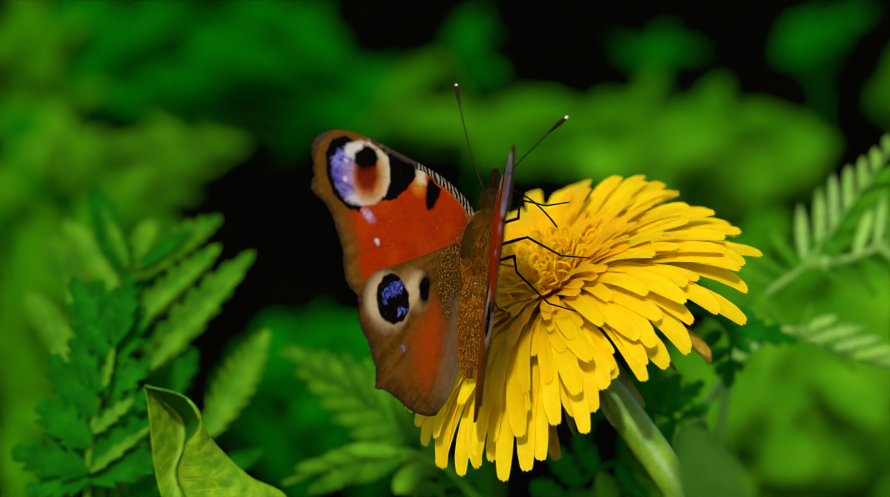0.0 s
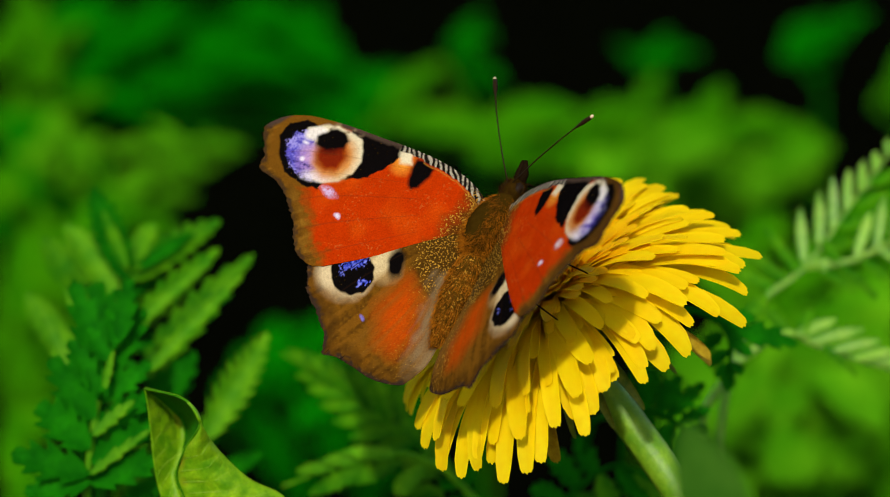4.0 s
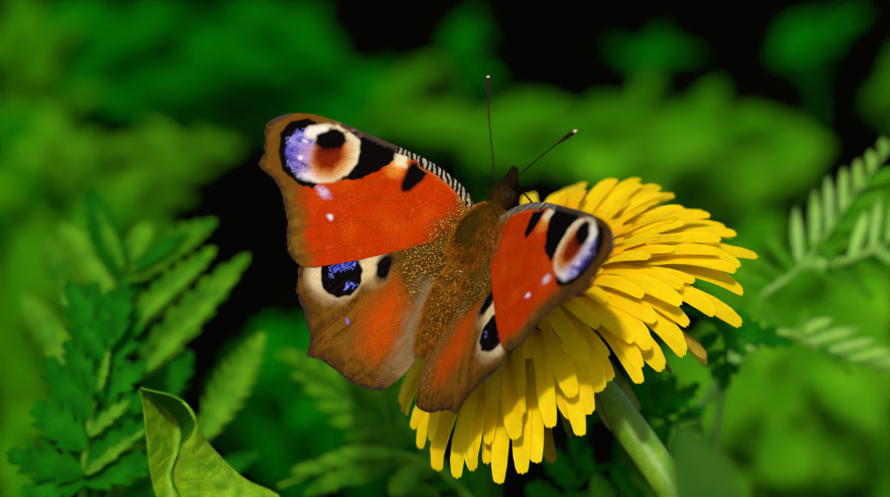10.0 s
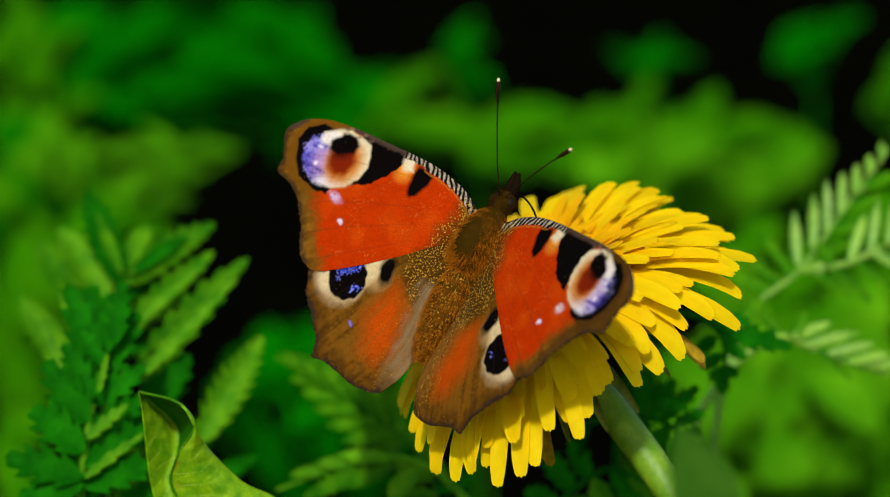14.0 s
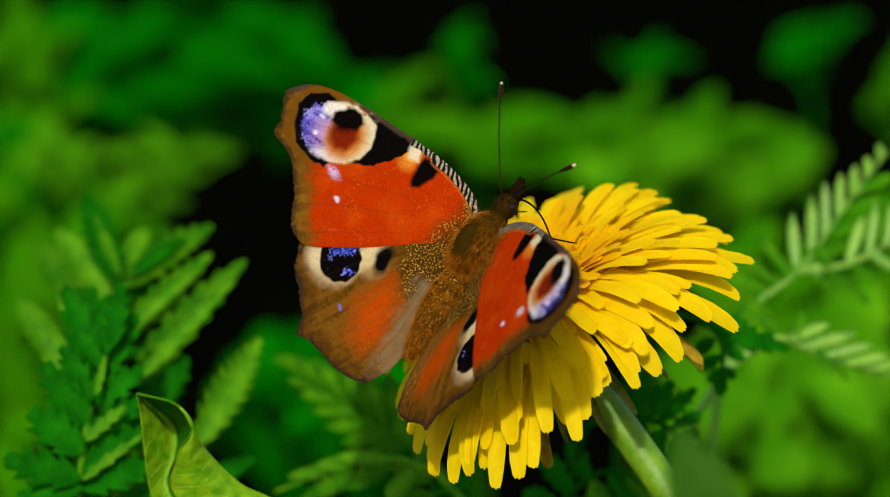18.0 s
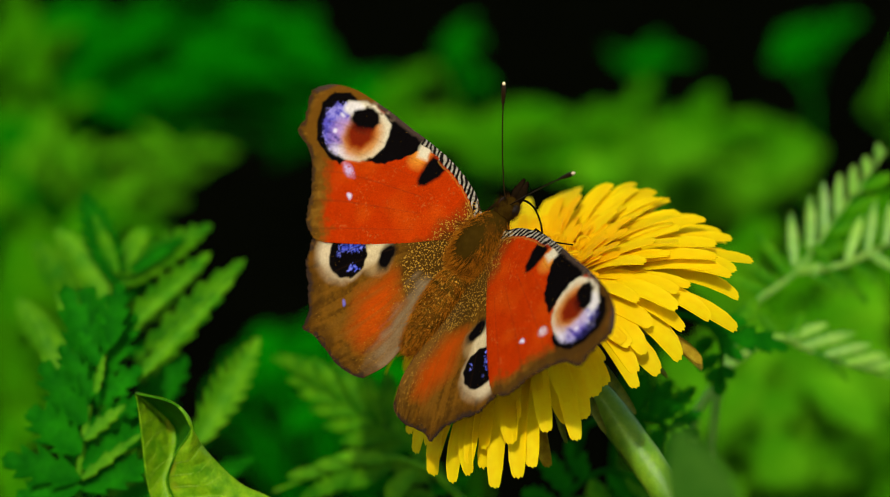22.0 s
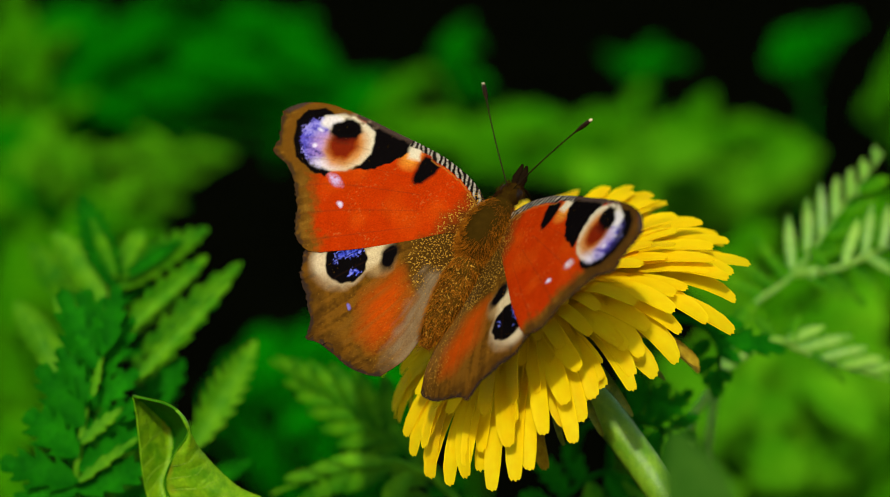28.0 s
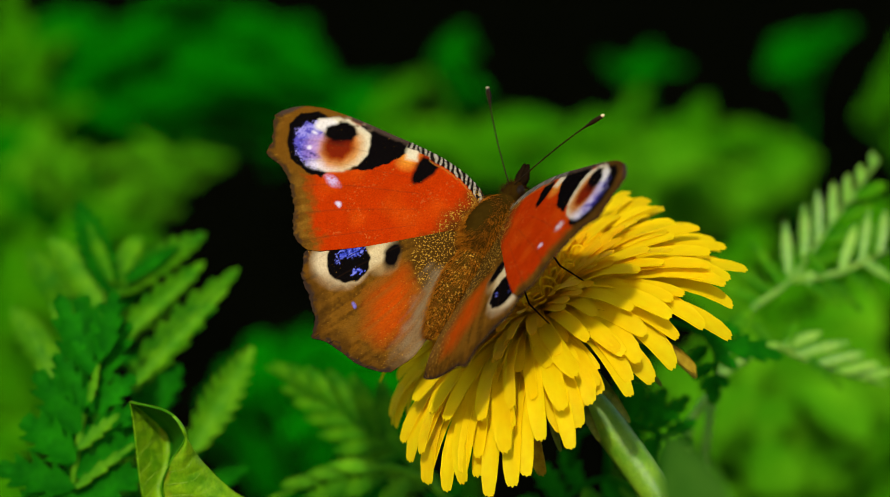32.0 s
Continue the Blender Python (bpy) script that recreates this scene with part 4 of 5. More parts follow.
    lay(c, CREAM, patch(u, v, [(25.7, 7.5), (24.2, 8.6), (22.5, 9.2), (20.3, 9.2), (18.6, 8.6), (17.7, 7.2), (17.4, 5.6), (17.9, 3.6), (19.3, 1.9), (21.3, 1.1), (23.6, 1.3), (25.2, 1.8), (25.6, 4), (26, 6.4)], 0.3))
    lay(c, (0.30, 0.22, 0.12), np.clip(field(u, v, 2.0, 34) * 1.5 - 0.2, 0, 1) * oval(u, v, 21.2, 9.0, 2.4, 0.7, -8, 0.5))
    blue = patch(u, v, [(25.4, 7.1), (26.8, 6.5), (27.5, 5.1), (27.1, 3.5), (25.8, 1.8), (24.2, 1.3), (22.8, 1.2), (22.8, 2.6), (23.4, 3.6), (23.7, 5.2), (24.4, 6.2)], 1.1)
    blue = np.clip((blue + 0.35 * grit - 0.3) * 3.5, 0, 1) * (blue > 0.02)
    lay(c, BLUE, blue)
    lay(c, (0.40, 0.36, 0.82), blue * np.clip(ray * 1.4 + grit * 0.9 + 0.1, 0, 1) * 0.8)
    lay(c, (0.03, 0.02, 0.10), blue * np.clip(-ray * 1.6 - grit - 0.6, 0, 1) * 0.8)
    # Right eye whitened: the blue sheen's change with angle is put into the colour.
    if side > 0:
        lay(c, (0.66, 0.60, 0.70), blue * np.clip(0.62 + 0.8 * ray - 0.32 * (u - 24.5), 0, 1))
        lay(c, BLACK, blue * np.clip((u - 25.6) * 0.7 + 0.6 * grit, 0, 0.9))
    lay(c, LILAC, (0.9 if side < 0 else 0.5) * oval(u, v, 23.3, 3.9, 2.2, 2.2, 30, 1.3) * np.clip(0.8 + 0.6 * ray + 0.3 * grit, 0, 1))
    lay(c, (0.80, 0.72, 0.80), oval(u, v, 22.0, 1.75, 1.9, 0.65, -12, 0.6) * np.clip(0.85 + 0.5 * grit, 0, 1))
    lay(c, (0.86, 0.80, 0.72), oval(u, v, 24.5, 7.3, 1.5, 0.85, -35, 0.4))
    lay(c, (0.66, 0.30, 0.06), oval(u, v, 20.9, 4.9, 2.8, 3.2, 10, 1.3) * 0.9)
    lay(c, (0.52, 0.11, 0.006), oval(u, v, 21.2, 5.1, 2.1, 2.5, 10, 1.3))
    lay(c, RUST, patch(u, v, [(23.6, 5.4), (23.0, 3.7), (21.4, 3.0), (20.0, 3.6), (19.4, 5.4), (20.4, 7.2), (22.6, 6.4)], 1.0))
    lay(c, (0.07, 0.006, 0.003), oval(u, v, 22.0, 6.2, 1.5, 1.0, -20, 0.9) * 0.9)
    lay(c, BLACK, patch(u + 0.1 * field(u, v, 1.5, 16), v + 0.1 * field(u, v, 1.5, 17), [(24.3, 7.1), (22.8, 8.6), (21.1, 8.8), (19.9, 7.9), (20.3, 6.6), (22.5, 5.6), (23.9, 5.9)], 0.5))
    for x, y, rx, ry in ((24.9, 3.4, 0.28, 0.28), (25.3, 5.6, 0.4, 0.25)):
        lay(c, (0.9, 0.85, 0.95), oval(u, v, x, y, rx, ry, 0, 0.3) * 0.9)
    u, v = true_u, true_v
    lay(c, (0.62, 0.46, 0.72) if side < 0 else (0.76, 0.70, 0.74), np.clip(oval(u, v, 19.6, 0.3, 0.95 - 0.3 * right_wing, 0.5, 10, 0.6) * (0.9 + 0.8 * grit), 0, 1))
    lay(c, (0.80, 0.72, 0.88), oval(u, v, 17.4, -2.25, 0.42, 0.34, 0, 0.3))
    dust = dust * (c.sum(-1) > 0.03)
    # cream mark, second bar
    lay(c, CREAM, patch(u, v, [(13.3, 8.9), (11.7, 8.9), (11.1, 7.5), (12.7, 7.0)], 0.5))
    lay(c, BLACK, patch(u, v, [(10.8, 8.6), (8.2, 8.0), (8.4, 6.8), (8.9, 5.6), (9.4, 4.8), (9.9, 4.4), (10.4, 4.7), (10.8, 5.6), (11.0, 7.0)], 0.5))
    # barred leading edge
    strip = np.clip((1.15 - 0.25 * (u > 10) - dl) / 0.15, 0, 1) * (u < 13.4) * (u > 0.6)
    bars = np.clip(np.sin((u + 0.5 * (9.4 - v)) * 2 * math.pi / 0.72 + 2.2 * field(u, v, 0.9, 8)) * 3 - 0.2, 0, 1)
    lay(c, (0.010, 0.008, 0.006), strip)
    lay(c, (0.44, 0.39, 0.28), strip * bars * np.clip(0.9 + 0.8 * field(u, v, 5.0, 36), 0.2, 1))
    lay(c, GOLD, np.clip(1 - np.abs(dl - 1.3) / 0.16, 0, 1) * (u < 10) * (u > 1) * 0.5)
    # veins
    for k in (0.2, 0.36, 0.52, 0.68, 0.84):
        lay(c, (0.10, 0.03, 0.01), np.clip(1 - np.abs(t - k - 0.05 * (s - 0.5)) / 0.006, 0, 1) * (s > 0.35) * 0.35 * (c.sum(-1) > 0.08))
    return np.concatenate([c, dust[..., None]], -1)


def paint_hindwing(u, v, s, t, lead, outer, side):
    u, v = u + 0.15 * field(u, v, 1.4, 21), v + 0.15 * field(u, v, 1.4, 22)
    fine = field(u, v, 4.5, 23)
    c = np.zeros(u.shape + (3,))
    c[:] = (0.18, 0.074, 0.006)
    lay(c, (0.20, 0.072, 0.004), np.clip(field(u, v, 0.4, 24), 0, 1) * 0.7)
    streak = field(s * 5, t * 46, 1, 26)
    lay(c, (0.07, 0.03, 0.004), np.clip(streak + 0.5 * field(u, v, 3, 28), 0, 1) * 0.75)
    lay(c, (0.23, 0.10, 0.013), np.clip(-streak, 0, 1) * 0.5)
    lay(c, (0.50, 0.064, 0.002), patch(u, v, [(6.2, -6.2), (8.2, -11.0), (6.6, -15.6), (4.4, -16.2), (2.6, -13.4), (3.6, -8.4)], 3.2) * ((0.85 if side < 0 else 1.0) + 0.3 * streak).clip(0, 1))
    w = v - 0.9
    lay(c, (0.40, 0.25, 0.09), oval(u, w, 9.8, -6.6, 2.6, 2.3, 30, 1.2))
    lay(c, (0.72, 0.57, 0.32), oval(u, w, 13.9, -9.5, 3.5, 3.5, -30, 1.3) * np.clip((w + 13.2) / 2.2, 0.35, 1))
    lay(c, (0.70, 0.55, 0.28), oval(u, w, 10.0, -6.6, 1.2, 2.3, 25, 0.9))
    lay(c, BLACK, oval(u, w, 13.1, -8.8, 2.75, 3.1, -30, 0.22))
    grit = field(u, w, 5.5, 35)
    # Less blue at right: the angle-bound sheen is painted into the spots.
    for x, y, rx, ry, a in ((13.2, -7.6, 2.1, 1.0, -37), (11.3, -9.7, 1.0, 0.6, -37), (14.3, -9.5, 0.5, 0.4, 0)):
        near = oval(u, w, x, y, rx, ry, a, 0.7)
        spot = np.clip((near + 0.45 * grit - (0.68 if side < 0 else 1.0)) * 4, 0, 1) * (near > 0.02)
        lay(c, (0.045, 0.07, 0.55), spot)
        lay(c, (0.22, 0.25, 0.80), spot * np.clip(grit * 1.5 - 0.2, 0, 1))
    lay(c, BLACK, np.clip(1 - np.abs((u - 12.9) * 0.8 + (w + 7.8) * 0.6) / 0.16, 0, 1) * oval(u, w, 13.1, -8.8, 2.6, 3.0, -30, 0.3))
    lay(c, BLACK, oval(u, v, 8.2, -5.1, 1.05, 2.0, -8, 0.6))
    if side < 0:
        lay(c, (0.2, 0.2, 0.75), oval(u, v, 9.6, -13.1, 0.36, 0.2, 30, 0.2) * 0.8)
    foot = np.clip((7.2 - np.hypot(u - 0.5, (v + 1) * 0.95) + 0.8 * field(u, v, 0.7, 25)) / 2.2, 0, 1)
    lay(c, (0.070, 0.032, 0.004), foot)
    dust = np.clip(foot * 1.4, 0, 1) * 0.7 + (0.3 if side < 0 else 0.55) * np.clip((-5 - v) / 4, 0, 1) * np.clip((6.5 - u) / 4, 0, 1) + 0.08
    dust = dust * (c.sum(-1) > 0.03)
    grey = (1.0 if side < 0 else 0.12) * np.clip((4.1 + 0.08 * (v + 4) + 0.5 * field(u, v, 1.2, 27) + 0.5 * streak - u) / 2.4, 0, 1) * np.clip((-3.5 - v) / 1.5, 0, 1)
    lay(c, (0.25, 0.175, 0.085), grey * (0.8 + 0.3 * streak).clip(0, 1))
    dust = dust * (1 - 0.7 * grey)
    de = to_edge(u, v, outer)
    lay(c, (0.060, 0.026, 0.004), np.clip((3.0 + 1.0 * field(u, v, 1.1, 30) - de) / 2.4, 0, 1) * np.clip((-10 - v) / 3, 0, 1) * 0.8)
    lay(c, (0.035, 0.022, 0.015), np.clip((0.6 + 0.35 * field(u, v, 2.5, 29) - de) / 0.35, 0, 1) * 0.92)
    for k in (0.14, 0.3, 0.46, 0.62, 0.76, 0.88):
        lay(c, (0.07, 0.03, 0.012), np.clip(1 - np.abs(t - k) / 0.006, 0, 1) * (s > 0.3) * 0.15)
    return np.concatenate([c, dust[..., None]], -1)


def wing_mesh(name, lead, outer, trail, paint, side, nu, nv, ripple):
    p, s, t, a, o = sheet(lead, outer, trail, nu, nv)
    u, v = p[..., 0], p[..., 1]
    rag = 0.18 * field(o[:, 0], o[:, 1], 2.2, 31) + 0.16 * field(o[:, 0], o[:, 1], 6.0, 32)
    u = u + (s ** 14) * rag[None, :]
    tint = paint(u, v, s, t, a, o, side)
    z = ripple * np.sin(t * math.pi * 7) * s * 0.10 + 0.5 * np.sin(s * math.pi) * np.sin(t * math.pi) * 0.8
    top = np.stack([side * u, v, z], -1).reshape(-1, 3) / 1000
    low = np.stack([side * u, v, z - 0.10], -1).reshape(-1, 3) / 1000
    n = nu * nv
    faces = grid_faces(nu, nv, 0, side > 0) + grid_faces(nu, nv, n, side < 0)
    ring = [i * nv for i in range(nu)] + [(nu - 1) * nv + j for j in range(1, nv)] \
        + [i * nv + nv - 1 for i in range(nu - 2, -1, -1)] + [j for j in range(nv - 2, 0, -1)]
    for x, y in zip(ring, ring[1:] + ring[:1]):
        faces.append((x, y, y + n, x + n) if side < 0 else (y, x, x + n, y + n))
    under = np.zeros(u.shape + (3,))
    under[:] = (0.022, 0.016, 0.012)
    lay(under, (0.06, 0.045, 0.03), np.clip(field(u, v, 1.2, 41), 0, 1) * (s > 0.55))
    me = mesh_from(name, np.concatenate([top, low]), faces, M_WING)
    att = me.color_attributes.new("tint", 'FLOAT_COLOR', 'POINT')
    rgba = np.ones((2 * n, 4))
    rgba[:n], rgba[n:, :3], rgba[n:, 3] = tint.reshape(-1, 4), under.reshape(-1, 3), 0
    att.data.foreach_set("color", rgba.ravel())
    return me


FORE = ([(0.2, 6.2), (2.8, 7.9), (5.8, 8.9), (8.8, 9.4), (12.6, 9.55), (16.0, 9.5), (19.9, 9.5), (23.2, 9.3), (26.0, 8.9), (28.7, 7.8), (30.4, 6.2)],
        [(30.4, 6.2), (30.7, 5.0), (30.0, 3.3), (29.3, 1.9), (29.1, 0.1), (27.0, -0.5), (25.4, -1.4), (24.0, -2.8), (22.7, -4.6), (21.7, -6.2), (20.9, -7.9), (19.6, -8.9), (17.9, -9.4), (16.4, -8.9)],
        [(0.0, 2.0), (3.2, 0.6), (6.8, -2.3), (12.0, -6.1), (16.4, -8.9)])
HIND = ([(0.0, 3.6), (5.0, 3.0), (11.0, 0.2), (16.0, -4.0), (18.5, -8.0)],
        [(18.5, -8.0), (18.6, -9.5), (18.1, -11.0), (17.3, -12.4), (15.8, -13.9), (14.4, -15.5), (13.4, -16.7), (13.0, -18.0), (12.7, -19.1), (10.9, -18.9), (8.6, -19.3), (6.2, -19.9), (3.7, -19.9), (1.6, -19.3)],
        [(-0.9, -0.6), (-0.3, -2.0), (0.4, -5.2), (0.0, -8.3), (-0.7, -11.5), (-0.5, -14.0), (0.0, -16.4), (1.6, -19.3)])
HINGE = 0.0016


def hair_material(name, dark, light):
    m, t, b = mat(name, 0.8, 0.03)
    n = noisy(t, 900, 3)
    c = ramp(t, [(0.3, dark), (0.7, light)])
    t.links.new(n.outputs[0], c.inputs[0])
    t.links.new(c.outputs[0], b.inputs["Base Color"])
    bumped(t, b, n.outputs[0], 0.6, 0.0004)
    return m


def dusted_material():
    """Dark body scales with gold hairs and dust."""
    m, t, b = mat("dusted_scales", 0.75, 0.0)
    n, n2 = noisy(t, 3600, 2, 0.5), noisy(t, 500, 3)
    c = ramp(t, [(0.3, (0.020, 0.009, 0.001)), (0.7, (0.075, 0.034, 0.003))])
    t.links.new(n2.outputs[0], c.inputs[0])
    speck = ramp(t, [(0.60, (0, 0, 0)), (0.67, (1, 1, 1))])
    t.links.new(n.outputs[0], speck.inputs[0])
    t.links.new(mixed(t, speck.outputs[0], c.outputs[0], GOLD), b.inputs["Base Color"])
    bumped(t, b, n.outputs[0], 0.6, 0.0001)
    return m


def plain_material(name, colour, rough, spec=0.4):
    m, t, b = mat(name, rough, spec)
    n = noisy(t, 1500, 3)
    t.links.new(mixed(t, n.outputs[0], tuple(0.6 * k for k in colour), tuple(1.4 * k for k in colour)), b.inputs["Base Color"])
    return m


M_FUR = hair_material("brown_fur", (0.12, 0.033, 0.001), (0.40, 0.128, 0.005))
M_FUR_DARK = hair_material("dark_fur", (0.010, 0.004, 0.001), (0.06, 0.022, 0.002))
M_DUST = dusted_material()
M_HORN = plain_material("dark_horn", (0.009, 0.005, 0.002), 0.7, 0.0)
M_SHELL = plain_material("brown_shell", (0.032, 0.016, 0.0015), 0.7, 0.0)
M_TIP = plain_material("cream_tip", (0.75, 0.55, 0.30), 0.5)
M_FEELER = plain_material("brown_feeler", (0.016, 0.008, 0.002), 0.6, 0.05)
M_EYE = plain_material("insect_eye", (0.012, 0.007, 0.004), 0.5, 0.08)


def blob(rings, sides=20, squash=0.85):
    """A round body along y: rings of (y, radius, z) in millimetres."""
    verts, faces = [], []
    for y, r, z in rings:
        for k in range(sides):
            a = 2 * math.pi * k / sides
            verts.append((r * math.cos(a) / 1000, y / 1000, (z + r * squash * math.sin(a)) / 1000))
    for i in range(len(rings) - 1):
        for k in range(sides):
            k2 = (k + 1) % sides
            faces.append((i * sides + k, i * sides + k2, (i + 1) * sides + k2, (i + 1) * sides + k))
    faces += [tuple(range(sides)), tuple(reversed(range((len(rings) - 1) * sides, len(rings) * sides)))]
    return verts, faces


def fur(rings, count, length, lean, seed, squash=0.85, bare=None):
    """Short hairs rooted on a blob, leaning backward."""
    rnd = random.Random(seed)
    verts, faces = [], []
    ys, rs, zs = zip(*rings)
    for _ in range(count):
        y = rnd.uniform(ys[0], ys[-1])
        r, z = np.interp(y, ys, rs), np.interp(y, ys, zs)
        a = rnd.uniform(-0.5, math.pi + 0.5)
        if bare and ((2 * y - bare[0] - bare[1]) / (bare[1] - bare[0])) ** 2 + ((a - math.pi / 2) / 0.72) ** 2 < rnd.uniform(0.4, 1.1):
            continue
        p = Vector((r * math.cos(a), y, z + r * squash * math.sin(a))) * 0.98
        d = Vector((math.cos(a) * rnd.uniform(0.4, 1), lean + rnd.uniform(-0.5, 0.5), math.sin(a) * rnd.uniform(0.4, 1))).normalized()
        w = d.cross(Vector((rnd.uniform(-1, 1), rnd.uniform(-1, 1), rnd.uniform(-1, 1)))).normalized() * 0.019
        q = p + d * length * rnd.uniform(0.5, 1.2)
        k = len(verts)
        verts += [(p - w) / 1000, (p + w) / 1000, q / 1000]
        faces.append((k, k + 1, k + 2))
    return verts, faces


def build_butterfly():
    b = thing("butterfly", (0, 0, 0), "orange butterfly with blue eyespots, feeding on the dandelion", "butterfly")
    wings, feelers = {}, {}
    for side, word in ((-1, "left"), (1, "right")):
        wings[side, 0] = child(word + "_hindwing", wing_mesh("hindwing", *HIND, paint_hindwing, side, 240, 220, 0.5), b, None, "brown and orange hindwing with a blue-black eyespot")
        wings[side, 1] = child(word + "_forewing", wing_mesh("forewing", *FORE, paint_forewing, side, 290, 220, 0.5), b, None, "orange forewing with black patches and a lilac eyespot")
    chest = [(-1.2, 1.6, 0.0), (-0.4, 2.3, 0.1), (1.0, 2.75, 0.3), (3.0, 2.95, 0.4), (5.0, 2.7, 0.2), (6.6, 2.1, -0.1), (7.8, 1.3, -0.4)]
    v, f = blob(chest)
    t = child("thorax", mesh_from("thorax", v, f, M_SHELL), b, None, "dark brown furry thorax")
    v, f = fur(chest, 6500, 1.15, -0.8, 3, bare=(0.0, 6.8))
    child("fur", mesh_from("fur", v, f, M_FUR, False), t)
    belly = [(-13.6, 0.5, -0.2), (-12.9, 0.95, -0.1), (-11.4, 1.45, 0.1), (-9.0, 1.95, 0.2), (-6.4, 2.25, 0.3), (-3.8, 2.25, 0.3), (-1.6, 1.9, 0.1), (-0.4, 1.4, 0)]
    rings = []
    for i in range(29):
        y = -13.6 + 13.2 * i / 28
        r = np.interp(y, [q[0] for q in belly], [q[1] for q in belly])
        rings.append((y, r * (1 + 0.035 * math.cos(i * math.pi / 1.75)), np.interp(y, [q[0] for q in belly], [q[2] for q in belly])))
    v, f = blob(rings, 18)
    t = child("abdomen", mesh_from("abdomen", v, f, M_DUST), b, None, "dark brown abdomen with gold dust")
    v, f = fur(belly, 3600, 1.3, -1.9, 4)
    child("fur", mesh_from("fur", v, f, M_FUR, False), t)
    skull = [(7.6, 1.0, -0.6), (8.2, 1.35, -0.7), (9.2, 1.4, -0.8), (10.0, 1.1, -0.9), (10.5, 0.5, -1.0)]
    v, f = blob(skull, 16)
    hd = child("head", mesh_from("head", v, f, M_SHELL), b, None, "dark hairy head")
    v, f = fur(skull, 900, 0.9, 0.4, 6)
    child("fur", mesh_from("fur", v, f, M_FUR_DARK, False), hd)
    for side in (-1, 1):
        v, f = blob([(8.4, 0.3, 0), (8.7, 0.6, 0), (9.2, 0.72, 0), (9.7, 0.6, 0), (10.0, 0.3, 0)], 14, 1)
        child("eye", mesh_from("eye", v, f, M_EYE), hd, Matrix.Translation((side * 0.00085, 0, -0.0007)))
        v, f = tube([(side * 0.0003, 0.0099, -0.0012), (side * 0.00045, 0.0114, -0.0009), (side * 0.0003, 0.0131, -0.0004)], [0.0005, 0.0006, 0.00018], 8)
        child("palp", mesh_from("palp", v, f, M_HORN), hd, None, "dark brown pointed palp")
        root, tip = Vector((side * 0.0005, 0.0096, 0.0002)), Vector((side * 0.00916, 0.02046, 0.00782))
        line = bezier(root, root.lerp(tip, 0.33) + Vector((side * 0.0002, 0, 0.0008)), root.lerp(tip, 0.66) + Vector((0, 0, 0.0008)), tip, 24)
        rad = [0.000085] * 19 + [0.00012, 0.00022, 0.00030, 0.00030, 0.00024]
        v, f = tube(line, rad, 8)
        v = [Vector(k) - root for k in v]
        an = child("antenna", mesh_from("antenna", v, f, M_FEELER), hd, Matrix.Translation(root), "thin dark brown antenna with a club")
        d = (line[-1] - line[-2]).normalized()
        feelers[side] = an, root, tip - root
        tip = tip - root
        v, f = tube([tip - d * 0.0001, tip + d * 0.0002, tip + d * 0.0004], [0.00022, 0.0002, 0.00006], 8)
        child("antenna_tip", mesh_from("antenna_tip", v, f, M_TIP), an, None, "cream antenna tip")
        for k, (y, fx, fy, fz) in enumerate(((6.2, 6.8, 9.6, -7.5), (3.4, 10.2, 2.5, -9.0), (1.4, 8.0, -4.0, -9.5))):
            fx *= 0.5 if side < 0 else 1.0
            pts = [(side * 1.2, y, -1.6), (side * 3.4, y + 0.6, -2.4), (side * fx * 0.66, (y + fy) / 2 + 1.0, -1.6), (side * fx * 0.86, fy * 0.9, fz * 0.62), (side * fx, fy, fz)]
            v, f = tube([Vector(q) / 1000 for q in pts], [0.00022, 0.00022, 0.00016, 0.00012, 0.00008], 7)
            child("leg", mesh_from("leg", v, f, M_HORN), b, None, "thin dark leg")
    pts = bezier(Vector((0, 0.0104, -0.0014)), Vector((0.0005, 0.0118, -0.0040)), Vector((0.001, 0.0095, -0.0080)), Vector((0.001, 0.0075, -0.0105)), 16)
    v, f = tube(pts, [0.00013] * 16, 6)
    child("proboscis", mesh_from("proboscis", v, f, M_HORN), hd, None, "thin curved feeding tube")
    return b, wings, feelers


butterfly, wings, feelers = build_butterfly()


# ---- what moves ----
def wing_pose(side, flap, sweep, fore):
    """Wing on its hinge: raised by flap degrees, swung forward in its own plane by sweep degrees."""
    return Matrix.Translation((side * HINGE, 0, 0.0002 if fore else -0.0001)) @ Matrix.Rotation(radians(-side * flap), 4, 'Y') @ Matrix.Rotation(radians(side * sweep), 4, 'Z')


